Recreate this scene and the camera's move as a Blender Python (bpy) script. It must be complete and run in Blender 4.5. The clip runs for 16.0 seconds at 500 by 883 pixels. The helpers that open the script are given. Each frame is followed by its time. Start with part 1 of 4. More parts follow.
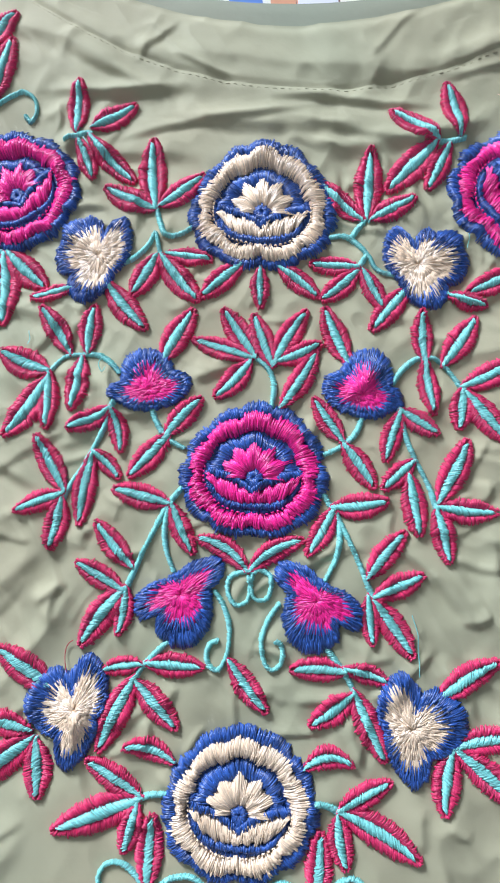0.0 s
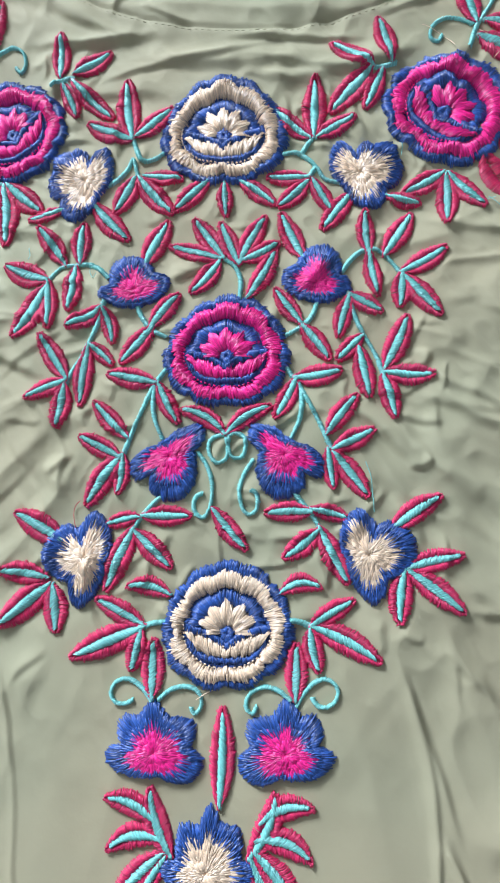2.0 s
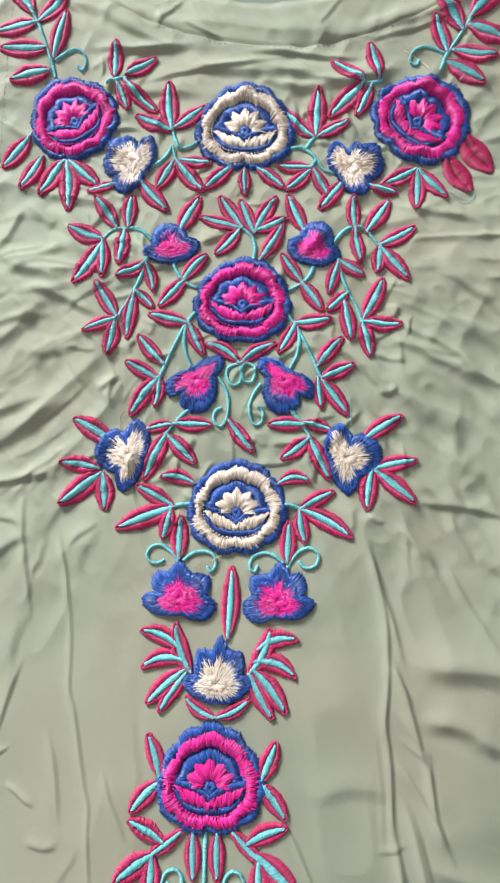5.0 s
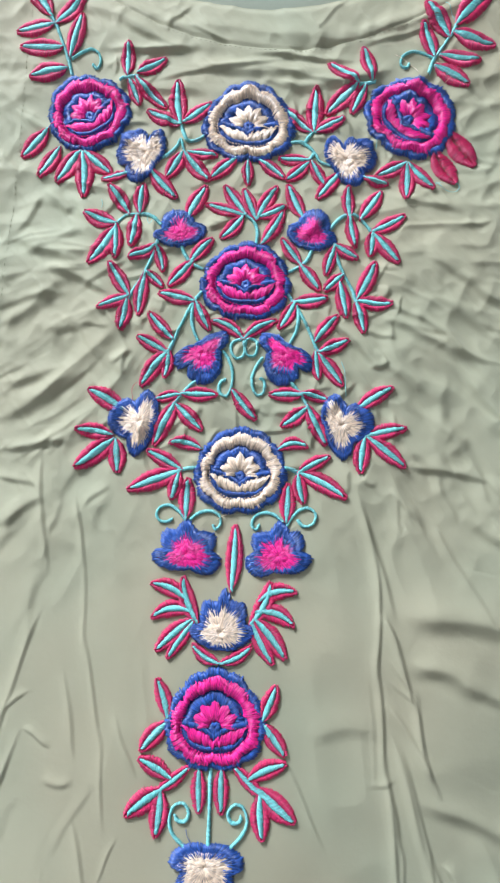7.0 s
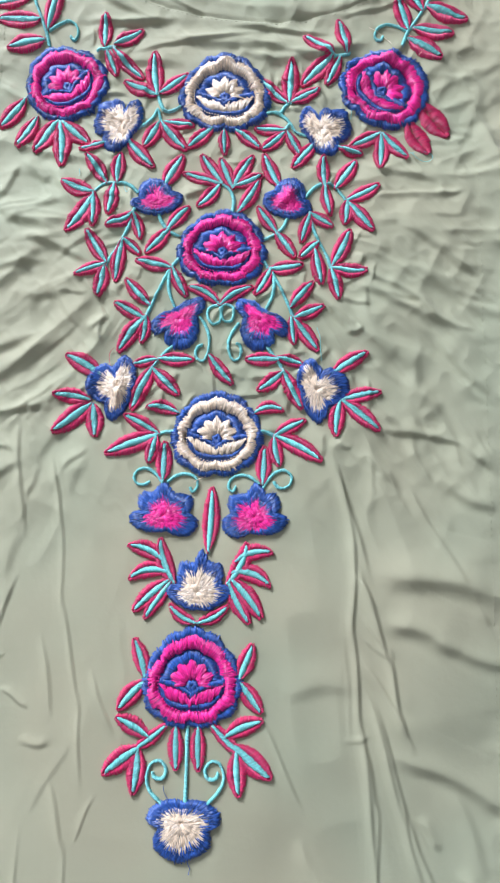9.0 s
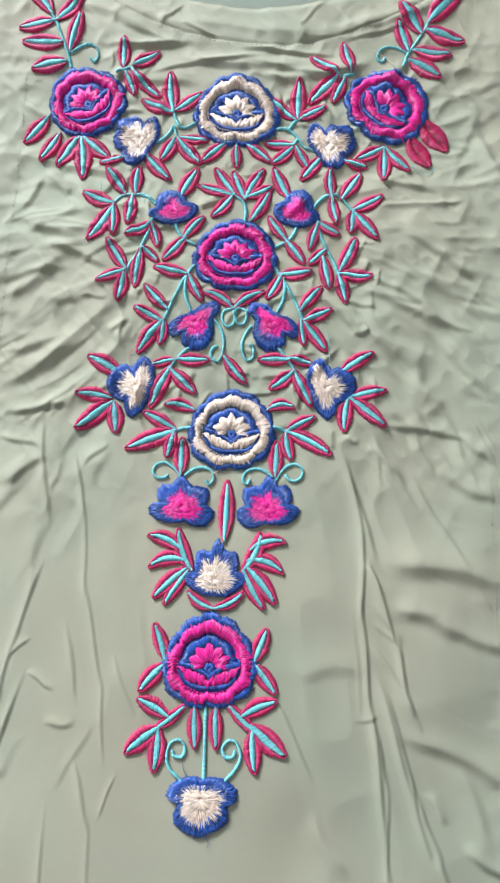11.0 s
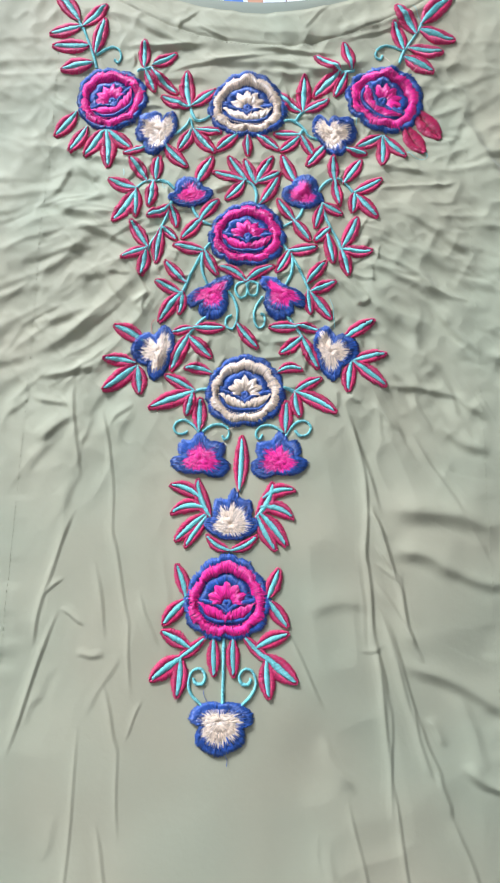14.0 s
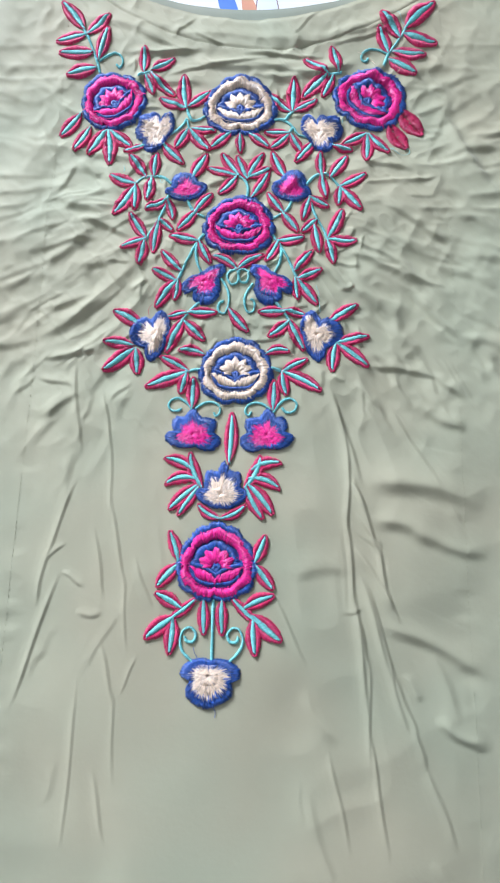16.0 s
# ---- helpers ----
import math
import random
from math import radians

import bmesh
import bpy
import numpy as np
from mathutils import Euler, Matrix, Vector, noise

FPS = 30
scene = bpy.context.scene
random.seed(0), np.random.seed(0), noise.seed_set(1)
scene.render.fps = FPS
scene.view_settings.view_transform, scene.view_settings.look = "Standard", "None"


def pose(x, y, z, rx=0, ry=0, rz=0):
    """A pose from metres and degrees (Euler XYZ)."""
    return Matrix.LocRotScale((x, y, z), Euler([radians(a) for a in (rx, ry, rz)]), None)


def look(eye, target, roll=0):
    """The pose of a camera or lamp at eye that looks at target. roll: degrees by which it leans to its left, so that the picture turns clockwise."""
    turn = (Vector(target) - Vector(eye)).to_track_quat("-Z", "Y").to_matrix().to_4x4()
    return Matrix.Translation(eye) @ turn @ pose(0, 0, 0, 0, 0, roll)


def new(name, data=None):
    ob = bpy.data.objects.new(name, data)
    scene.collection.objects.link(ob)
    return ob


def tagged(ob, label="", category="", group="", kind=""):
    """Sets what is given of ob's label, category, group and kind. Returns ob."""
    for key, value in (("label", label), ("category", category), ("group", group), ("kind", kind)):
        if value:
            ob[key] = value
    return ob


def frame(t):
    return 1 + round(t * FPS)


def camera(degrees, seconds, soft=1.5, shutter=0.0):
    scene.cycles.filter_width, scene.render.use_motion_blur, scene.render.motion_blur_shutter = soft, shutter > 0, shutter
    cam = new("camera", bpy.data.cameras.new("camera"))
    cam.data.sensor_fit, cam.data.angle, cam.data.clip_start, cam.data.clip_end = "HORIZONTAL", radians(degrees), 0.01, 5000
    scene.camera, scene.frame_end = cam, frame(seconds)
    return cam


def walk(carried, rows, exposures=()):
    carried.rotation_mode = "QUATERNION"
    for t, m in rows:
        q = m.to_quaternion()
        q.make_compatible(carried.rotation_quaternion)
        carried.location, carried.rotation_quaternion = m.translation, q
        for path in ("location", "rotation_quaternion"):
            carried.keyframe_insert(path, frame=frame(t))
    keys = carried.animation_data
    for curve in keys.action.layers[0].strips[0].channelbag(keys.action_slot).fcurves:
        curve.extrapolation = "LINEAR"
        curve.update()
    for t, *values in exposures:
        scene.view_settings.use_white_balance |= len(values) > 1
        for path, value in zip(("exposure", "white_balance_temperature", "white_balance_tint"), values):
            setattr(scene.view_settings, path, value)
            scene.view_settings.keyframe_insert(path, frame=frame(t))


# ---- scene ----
cam = camera(43.40, 16.0, soft=1.9)
PATH = [
    (0, (0.0131, -0.0272, 0.2540), (-0.1018, 0.3169, -1.7129), -15.80),
    (0.5, (0.0260, -0.0441, 0.2623), (-0.1099, 0.3006, -1.7031), -20.36),
    (1, (0.0302, -0.0640, 0.2731), (-0.1195, 0.2835, -1.6908), -23.06),
    (1.5, (0.0365, -0.0780, 0.2753), (-0.0948, 0.2557, -1.6923), -21.78),
    (2, (0.0300, -0.0894, 0.2864), (-0.0962, 0.2607, -1.6786), -20.16),
    (2.5, (0.0322, -0.0951, 0.2972), (-0.0812, 0.2502, -1.6695), -18.47),
    (3, (0.0358, -0.1019, 0.3202), (-0.1202, 0.2430, -1.6436), -23.60),
    (3.5, (0.0375, -0.1042, 0.3235), (-0.0222, 0.1595, -1.6581), -12.29),
    (4, (0.0286, -0.1065, 0.3383), (-0.0176, 0.1205, -1.6482), -10.51),
    (4.2, (0.0229, -0.1127, 0.3477), (-0.0404, 0.1306, -1.6364), -13.00),
    (6.3, (0.0169, -0.1628, 0.3809), (0.0032, 0.1807, -1.5893), -0.52),
    (6.5, (0.0167, -0.1640, 0.3854), (0.0086, 0.1821, -1.5844), 0.66),
    (7, (0.0118, -0.1700, 0.3936), (-0.0130, 0.1680, -1.5775), -2.31),
    (7.5, (0.0178, -0.1739, 0.3982), (-0.0013, 0.1781, -1.5705), -1.23),
    (8, (0.0194, -0.1786, 0.4016), (0.0339, 0.1788, -1.5661), 4.01),
    (8.5, (0.0208, -0.1884, 0.3959), (0.0276, 0.1593, -1.5736), 2.70),
    (9, (0.0220, -0.1949, 0.3936), (0.0249, 0.1514, -1.5762), 2.02),
    (9.2, (0.0224, -0.1963, 0.3921), (0.0291, 0.1443, -1.5786), 2.39),
    (11.3, (0.0114, -0.2132, 0.4183), (0.0205, 0.1783, -1.5430), 2.75),
    (11.5, (0.0122, -0.2147, 0.4216), (0.0051, 0.1743, -1.5402), 0.45),
    (12, (0.0062, -0.2207, 0.4278), (-0.0022, 0.1705, -1.5335), 0.06),
    (12.5, (0.0008, -0.2317, 0.4324), (-0.0173, 0.1739, -1.5260), -1.32),
    (13, (0.0062, -0.2459, 0.4433), (0.0107, 0.1816, -1.5104), 2.04),
    (13.5, (0.0050, -0.2474, 0.4457), (0.0153, 0.1823, -1.5076), 2.56),
    (14, (0.0092, -0.2583, 0.4434), (-0.0067, 0.1746, -1.5091), -1.07),
    (14.5, (0.0159, -0.2603, 0.4455), (-0.0019, 0.1813, -1.5050), -1.63),
    (15, (0.0148, -0.2722, 0.4466), (-0.0274, 0.1628, -1.5051), -4.80),
    (15.5, (0.0204, -0.2799, 0.4459), (-0.0214, 0.1465, -1.5077), -4.91),
    (16, (0.0275, -0.2875, 0.4679), (-0.0282, 0.1655, -1.4794), -5.76),
]
walk(cam, [(t, look(eye, target, roll)) for t, eye, target, roll in PATH], exposures=[
    (0.0, -0.05, 6400, 11), (1.5, -0.08, 6450, 10), (4.0, 0.0, 6500, 9), (7.0, 0.06, 6350, 10.5), (12.5, 0.13, 6200, 12), (16.0, 0.15, 6100, 13)])

# The window's azimuth (degrees from x) and height above the cloth, the sky outside, the window's light.
SUN_ROUND, SUN_UP, SKY, WINDOW = 125.0, 26.0, 0.1, 462.0

# ---- light ----
world = bpy.data.worlds.new("daylight")
scene.world = world
world.use_nodes = True
sky = world.node_tree.nodes.new("ShaderNodeTexSky")
sky.sky_type, sky.sun_disc = "NISHITA", False
sky.sun_elevation, sky.sun_rotation = radians(SUN_UP), radians(90 - SUN_ROUND)
back = world.node_tree.nodes["Background"]
back.inputs["Strength"].default_value = SKY
world.node_tree.links.new(sky.outputs[0], back.inputs["Color"])

# Daylight: an area lamp in the window opening of the added, unseen north wall.
WALL_Y, WIN_X, WIN_Z, WIN_W, WIN_H = 3.2, -2.3, 1.9, 1.3, 1.2
daylight = new("window_light", bpy.data.lights.new("window_light", "AREA"))
daylight.data.shape, daylight.data.size, daylight.data.size_y = "RECTANGLE", WIN_W, WIN_H
daylight.data.energy, daylight.data.color = WINDOW, (0.905, 1.0, 1.19)
daylight.matrix_world = Matrix.Translation((WIN_X, WALL_Y + 0.02, WIN_Z)) @ Euler((radians(-90), 0, 0)).to_matrix().to_4x4()


# ---- materials ----
def material(name, colour, rough, spread=0.12, sheen=0.0, bump=None, mottle=None, specular=0.5):
    """colour varies a little from strand to strand (spread) or in soft patches (mottle); bump: (scale, strength)."""
    m = bpy.data.materials.new(name)
    m.use_nodes = True
    nodes, links = m.node_tree.nodes, m.node_tree.links
    p = nodes["Principled BSDF"]
    p.inputs["Roughness"].default_value = rough
    p.inputs["Sheen Weight"].default_value = sheen
    p.inputs["Sheen Roughness"].default_value = 0.4
    p.inputs["Specular IOR Level"].default_value = specular
    tone = nodes.new("ShaderNodeHueSaturation")
    tone.inputs["Color"].default_value = (*colour, 1)
    span = nodes.new("ShaderNodeMapRange")
    span.inputs["To Min"].default_value, span.inputs["To Max"].default_value = 1 - spread, 1 + spread
    where = nodes.new("ShaderNodeTexCoord")
    if mottle:
        patch = nodes.new("ShaderNodeTexNoise")
        patch.inputs["Scale"].default_value, patch.inputs["Detail"].default_value = mottle, 6
        links.new(where.outputs["Object"], patch.inputs["Vector"])
        links.new(patch.outputs["Fac"], span.inputs["Value"])
    else:
        links.new(nodes.new("ShaderNodeNewGeometry").outputs["Random Per Island"], span.inputs["Value"])
    links.new(span.outputs[0], tone.inputs["Value"])
    links.new(tone.outputs[0], p.inputs["Base Color"])
    if bump:
        grain = nodes.new("ShaderNodeTexNoise")
        grain.inputs["Scale"].default_value, grain.inputs["Detail"].default_value = bump[0], 3
        links.new(where.outputs["Object"], grain.inputs["Vector"])
        lift = nodes.new("ShaderNodeBump")
        lift.inputs["Strength"].default_value, lift.inputs["Distance"].default_value = bump[1], 0.0006
        links.new(grain.outputs["Fac"], lift.inputs["Height"])
        links.new(lift.outputs[0], p.inputs["Normal"])
    return m


def cloth_material(name, colour):
    """Plain-woven rayon: two crossed sets of fine yarns, soft mottling, a faint sheen."""
    m = material(name, colour, 0.72, 0.06, 0.08, None, 9.0, 0.18)
    nodes, links = m.node_tree.nodes, m.node_tree.links
    where = next(n for n in nodes if n.type == "TEX_COORD")
    # uneven warm and cool cast of the light, put into the colour in wide patches
    drift, blend = nodes.new("ShaderNodeTexNoise"), nodes.new("ShaderNodeMix")
    drift.inputs["Scale"].default_value, drift.inputs["Detail"].default_value = 7.0, 2
    links.new(where.outputs["Object"], drift.inputs["Vector"])
    blend.data_type = "RGBA"
    blend.inputs[6].default_value = (colour[0] * 1.04, colour[1] * 0.995, colour[2] * 0.99, 1)
    blend.inputs[7].default_value = (colour[0] * 0.955, colour[1] * 1.005, colour[2] * 1.01, 1)
    spread = nodes.new("ShaderNodeMapRange")
    spread.inputs["From Min"].default_value, spread.inputs["From Max"].default_value = 0.35, 0.65
    links.new(drift.outputs["Fac"], spread.inputs["Value"])
    links.new(spread.outputs[0], blend.inputs[0])
    links.new(blend.outputs[2], next(n for n in nodes if n.type == "HUE_SAT").inputs["Color"])
    slub = nodes.new("ShaderNodeTexNoise")
    slub.inputs["Scale"].default_value, slub.inputs["Detail"].default_value = 260, 5
    links.new(where.outputs["Object"], slub.inputs["Vector"])
    lift = nodes.new("ShaderNodeBump")
    lift.inputs["Strength"].default_value, lift.inputs["Distance"].default_value = 0.25, 0.0005
    links.new(slub.outputs["Fac"], lift.inputs["Height"])
    links.new(lift.outputs[0], nodes["Principled BSDF"].inputs["Normal"])
    return m


CLOTH = cloth_material("olive_rayon", (0.388, 0.366, 0.234))
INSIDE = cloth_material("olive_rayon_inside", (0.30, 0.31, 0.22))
RED = material("red_thread", (0.62, 0.027, 0.11), 0.42, 0.24, specular=0.5)
TEAL = material("teal_thread", (0.21, 0.61, 0.56), 0.32, 0.26, specular=0.65)
BLUE = material("blue_thread", (0.026, 0.086, 0.31), 0.34, 0.55, specular=0.6)
PINK = material("pink_thread", (0.87, 0.022, 0.26), 0.35, 0.3, specular=0.55)
CREAM = material("cream_thread", (0.87, 0.66, 0.455), 0.29, 0.24, specular=0.9)
WALL = material("bounce_wall", (0.24, 0.245, 0.25), 0.9, 0.04, 0.0, (60, 0.2), 3.0)
FLOOR = material("grey_floor", (0.40, 0.38, 0.35), 0.6, 0.1, 0.0, None, 6.0)
FRAME = material("window_paint", (0.75, 0.75, 0.72), 0.45, 0.03, 0.0, None, 8.0)
SHEET = material("cotton_sheet", (0.80, 0.78, 0.68), 0.8, 0.05, 0.1, (900, 0.3), 14.0)
PRINT_BLUE = material("blue_print", (0.10, 0.22, 0.58), 0.8, 0.12, 0.0, None, 40.0)
PRINT_PEACH = material("peach_print", (0.66, 0.30, 0.17), 0.8, 0.12, 0.0, None, 40.0)
PRINT_PALE = material("pale_print", (0.72, 0.72, 0.78), 0.8, 0.06, 0.0, None, 40.0)
PRINT_LINE = material("brown_print", (0.22, 0.12, 0.10), 0.8, 0.1, 0.0, None, 40.0)
FUZZ = material("loose_red_thread", (0.50, 0.06, 0.07), 0.6, 0.1)

# ---- the lie of the cloth (all lengths in centimetres here) ----
dice = np.random.RandomState(11)
LATTICE = dice.rand(64, 64)


def wave(x, y):
    """Smooth noise from -1 to 1 with a period of one unit."""
    x, y = x + 320.0, y + 320.0
    i, j = np.floor(x).astype(int), np.floor(y).astype(int)
    u, v = x - i, y - j
    u, v = u * u * u * (u * (6 * u - 15) + 10), v * v * v * (v * (6 * v - 15) + 10)
    i0, i1, j0, j1 = i % 64, (i + 1) % 64, j % 64, (j + 1) % 64
    low = LATTICE[i0, j0] * (1 - u) + LATTICE[i1, j0] * u
    high = LATTICE[i0, j1] * (1 - u) + LATTICE[i1, j1] * u
    return 2 * (low * (1 - v) + high * v) - 1


def step(a, b, x):
    t = np.clip((x - a) / (b - a), 0, 1)
    return t * t * (3 - 2 * t)


SEAM_LEFT, SEAM_RIGHT = -16.0, 17.4


def band_seam(x):
    return 18.0 + 0.028 * (x - 1.5) ** 2


def neck_edge(x):
    return 21.4 + 0.025 * (x - 0.7) ** 2


def back_edge(x):
    return 23.3 + 0.019 * (x - 0.7) ** 2


FOLDS = []


def fold(x0, y0, x1, y1, width, height):
    """A crease from one point to the other: a rounded ridge whose far flank falls into a shallow furrow."""
    FOLDS.append((x0, y0, x1, y1, width, height))


fold(-18.13, 10.93, -16.00, 7.76, 0.28, 0.08)
fold(-15.67, 3.90, -14.29, 6.47, 0.27, 0.08)
fold(-13.88, 6.99, -12.40, 5.46, 0.27, 0.08)
fold(-12.24, 6.49, -10.04, 3.95, 0.46, 0.14)
fold(-14.93, 3.15, -11.46, 1.68, 0.45, 0.16)
fold(-12.76, 1.18, -9.12, -0.26, 0.30, 0.15)
fold(-15.56, -2.49, -12.47, 0.20, 0.44, 0.15)
fold(-11.18, -2.45, -9.27, -5.03, 0.23, 0.08)
fold(-8.77, -2.43, -7.11, -5.01, 0.20, 0.07)
fold(-15.84, -6.71, -12.04, -5.75, 0.43, 0.13)
fold(-15.63, -8.99, -11.14, -6.21, 0.55, 0.19)
fold(-15.03, -10.99, -11.27, -10.51, 0.28, 0.14)
fold(-15.50, -12.74, -12.94, -13.37, 0.22, 0.09)
fold(-15.02, -15.74, -12.46, -14.22, 0.41, 0.14)
fold(-12.75, -12.06, -11.86, -18.21, 0.19, 0.08)
fold(-10.26, -14.20, -9.44, -17.97, 0.16, 0.08)
fold(-9.44, -17.97, -8.98, -23.20, 0.15, 0.05)
fold(-9.01, -22.80, -7.60, -28.52, 0.15, 0.07)
fold(-6.78, -27.20, -5.60, -29.97, 0.15, 0.07)
fold(-7.60, -28.52, -7.23, -32.87, 0.14, 0.05)
fold(-12.08, -21.65, -13.63, -26.72, 0.18, 0.07)
fold(-13.63, -26.72, -14.10, -30.08, 0.18, 0.07)
fold(-12.86, -28.96, -15.00, -36.46, 0.17, 0.08)
fold(-12.16, -28.02, -10.74, -28.86, 0.15, 0.08)
fold(-10.04, -25.15, -9.17, -29.28, 0.18, 0.06)
fold(-13.54, -26.91, -12.45, -25.95, 0.12, 0.05)
fold(-10.78, -30.94, -9.25, -30.92, 0.23, 0.07)
fold(-8.91, -33.25, -7.86, -36.70, 0.17, 0.07)
fold(-7.87, -36.53, -7.55, -41.67, 0.14, 0.04)
fold(-8.88, -41.69, -7.91, -45.47, 0.16, 0.06)
fold(-10.52, -36.74, -10.73, -45.51, 0.14, 0.05)
fold(-6.42, -33.92, -7.24, -36.01, 0.11, 0.04)
fold(9.81, 7.17, 14.30, 6.18, 0.27, 0.10)
fold(14.51, 10.89, 17.21, 9.85, 0.24, 0.08)
fold(14.70, 5.16, 16.51, 5.43, 0.20, 0.06)
fold(17.73, 10.92, 21.35, 4.20, 0.55, 0.22)
fold(12.35, 2.63, 14.95, 1.17, 0.23, 0.09)
fold(14.74, 1.41, 17.14, -0.52, 0.30, 0.16)
fold(10.03, -0.82, 12.39, -2.00, 0.23, 0.09)
fold(12.19, -1.76, 14.69, -3.87, 0.29, 0.16)
fold(14.69, -3.87, 16.81, -4.55, 0.23, 0.08)
fold(14.61, -5.50, 17.41, -8.66, 0.29, 0.16)
fold(9.53, -3.21, 12.80, -7.80, 0.78, 0.23)
fold(12.80, -7.80, 14.36, -10.47, 0.55, 0.19)
fold(10.99, -11.38, 15.94, -12.20, 0.25, 0.11)
fold(15.94, -12.20, 17.89, -13.90, 0.25, 0.10)
fold(12.62, -12.23, 13.74, -14.79, 0.25, 0.09)
fold(9.89, -13.13, 11.67, -15.24, 0.22, 0.09)
fold(14.56, -14.78, 17.72, -16.43, 0.41, 0.14)
fold(7.81, -14.01, 9.68, -20.20, 0.22, 0.11)
fold(9.07, -20.81, 10.21, -22.58, 0.15, 0.07)
fold(9.59, -23.36, 11.27, -25.65, 0.15, 0.07)
fold(9.56, -24.53, 10.88, -25.66, 0.12, 0.05)
fold(9.70, -26.24, 12.07, -29.74, 0.17, 0.09)
fold(12.49, -15.23, 15.45, -20.53, 0.25, 0.09)
fold(15.45, -20.53, 17.93, -24.81, 0.27, 0.05)
fold(11.08, -20.38, 18.14, -21.89, 0.80, 0.24)
fold(11.36, -23.34, 14.81, -24.92, 0.63, 0.21)
fold(14.42, -24.85, 18.62, -25.94, 0.47, 0.14)
fold(5.04, -27.43, 8.90, -27.27, 0.58, 0.07)
fold(3.49, -29.48, 5.56, -33.58, 0.14, 0.07)
fold(9.56, -30.86, 10.21, -34.04, 0.17, 0.08)
fold(10.21, -34.04, 10.18, -40.12, 0.17, 0.06)
fold(10.20, -28.66, 12.21, -35.06, 0.17, 0.09)
fold(12.21, -35.06, 13.35, -38.09, 0.19, 0.09)
fold(11.72, -29.01, 12.40, -30.82, 0.14, 0.06)
fold(11.82, -31.19, 18.38, -34.11, 0.53, 0.17)
fold(12.78, -34.70, 13.82, -36.06, 0.22, 0.08)
fold(13.35, -38.09, 13.94, -40.39, 0.22, 0.08)
fold(15.19, -37.73, 17.98, -39.19, 0.36, 0.15)
fold(10.23, -38.80, 11.23, -45.18, 0.16, 0.07)
fold(7.48, -40.16, 8.60, -45.22, 0.16, 0.06)
fold(14.27, -41.03, 15.78, -45.11, 0.21, 0.08)
fold(5.71, -36.17, 7.50, -38.84, 0.37, 0.09)
fold(-9.93, 17.90, -3.96, 18.05, 0.29, 0.17)
fold(-9.08, 19.92, -5.63, 18.04, 0.25, 0.10)
fold(-4.25, 19.54, -1.92, 18.52, 0.14, 0.07)
fold(-6.02, 15.78, 1.06, 17.06, 0.21, 0.10)
fold(0.58, 17.57, 6.52, 17.38, 0.21, 0.12)
fold(1.54, 16.39, 8.14, 15.20, 0.25, 0.10)
fold(8.20, 18.70, 12.55, 20.33, 0.21, 0.10)
fold(12.59, 21.50, 15.85, 19.20, 0.29, 0.09)
fold(-6.18, 19.64, -4.79, 21.40, 0.22, 0.08)
fold(4.39, 19.71, 6.33, 22.05, 0.22, 0.06)
fold(2.51, 11.88, 5.29, 11.09, 0.17, 0.07)
fold(-9.26, 10.19, -8.12, 10.62, 0.17, 0.07)
fold(7.59, 10.31, 9.93, 11.93, 0.21, 0.08)
fold(6.07, -2.30, 8.63, -4.63, 0.26, 0.16)
fold(-6.54, -3.36, -5.20, -4.29, 0.16, 0.07)
fold(2.19, -8.36, 4.32, -7.89, 0.19, 0.08)

fold(8.15, -14.90, 9.00, -19.70, 0.20, 0.10)
fold(8.90, -19.30, 8.75, -24.20, 0.18, 0.09)
fold(8.75, -23.60, 9.20, -29.40, 0.18, 0.09)
fold(9.20, -29.00, 10.10, -36.90, 0.20, 0.10)
fold(9.30, -20.80, 11.00, -25.90, 0.20, 0.11)
fold(11.00, -25.60, 11.80, -29.90, 0.20, 0.11)
fold(9.85, -28.30, 11.70, -34.50, 0.20, 0.11)
fold(11.70, -34.20, 12.70, -38.00, 0.20, 0.09)
fold(8.45, -30.40, 9.75, -30.10, 0.18, 0.04)
# pleats along the neckline
fold(-9.0, 15.2, -3.5, 14.6, 0.42, 0.13)
fold(-4.0, 16.6, 4.5, 16.2, 0.45, 0.15)
fold(2.5, 15.0, 9.5, 16.5, 0.45, 0.15)
fold(8.0, 19.2, 15.5, 22.6, 0.5, 0.15)
fold(-13.5, 22.0, -7.0, 19.2, 0.5, 0.14)
fold(-5.0, 19.6, 5.5, 19.4, 0.6, 0.14)

# Short creases strewn over the puckered sides and, sparser, over the skirt.
for n in range(170):
    side = -1 if n % 2 else 1
    if n < 145:
        px, py = side * dice.uniform(8, 22) + 0.7, dice.uniform(-16, 15)
    else:
        px, py = side * dice.uniform(4, 22), dice.uniform(-52, -15)
    lean = math.atan2(px - 0.5, 4.0 - py) + dice.normal(0, 0.28)
    far, wide = dice.uniform(1.5, 5.5), dice.uniform(0.16, 0.42)
    fold(px, py, px + far * math.sin(lean), py - far * math.cos(lean), wide, wide * dice.uniform(0.10, 0.30) * (1.0 if n < 145 else 0.6))
# Tight puckers between the flowers.
for n in range(180):
    px, py = dice.uniform(-10, 10), dice.uniform(-13, 16)
    lean = dice.uniform(0, 6.28)
    far, wide = dice.uniform(0.8, 2.2), dice.uniform(0.12, 0.28)
    fold(px, py, px + far * math.sin(lean), py - far * math.cos(lean), wide, wide * dice.uniform(0.2, 0.5))

LIGHT_WAY = (math.cos(radians(SUN_ROUND)), math.sin(radians(SUN_ROUND)))


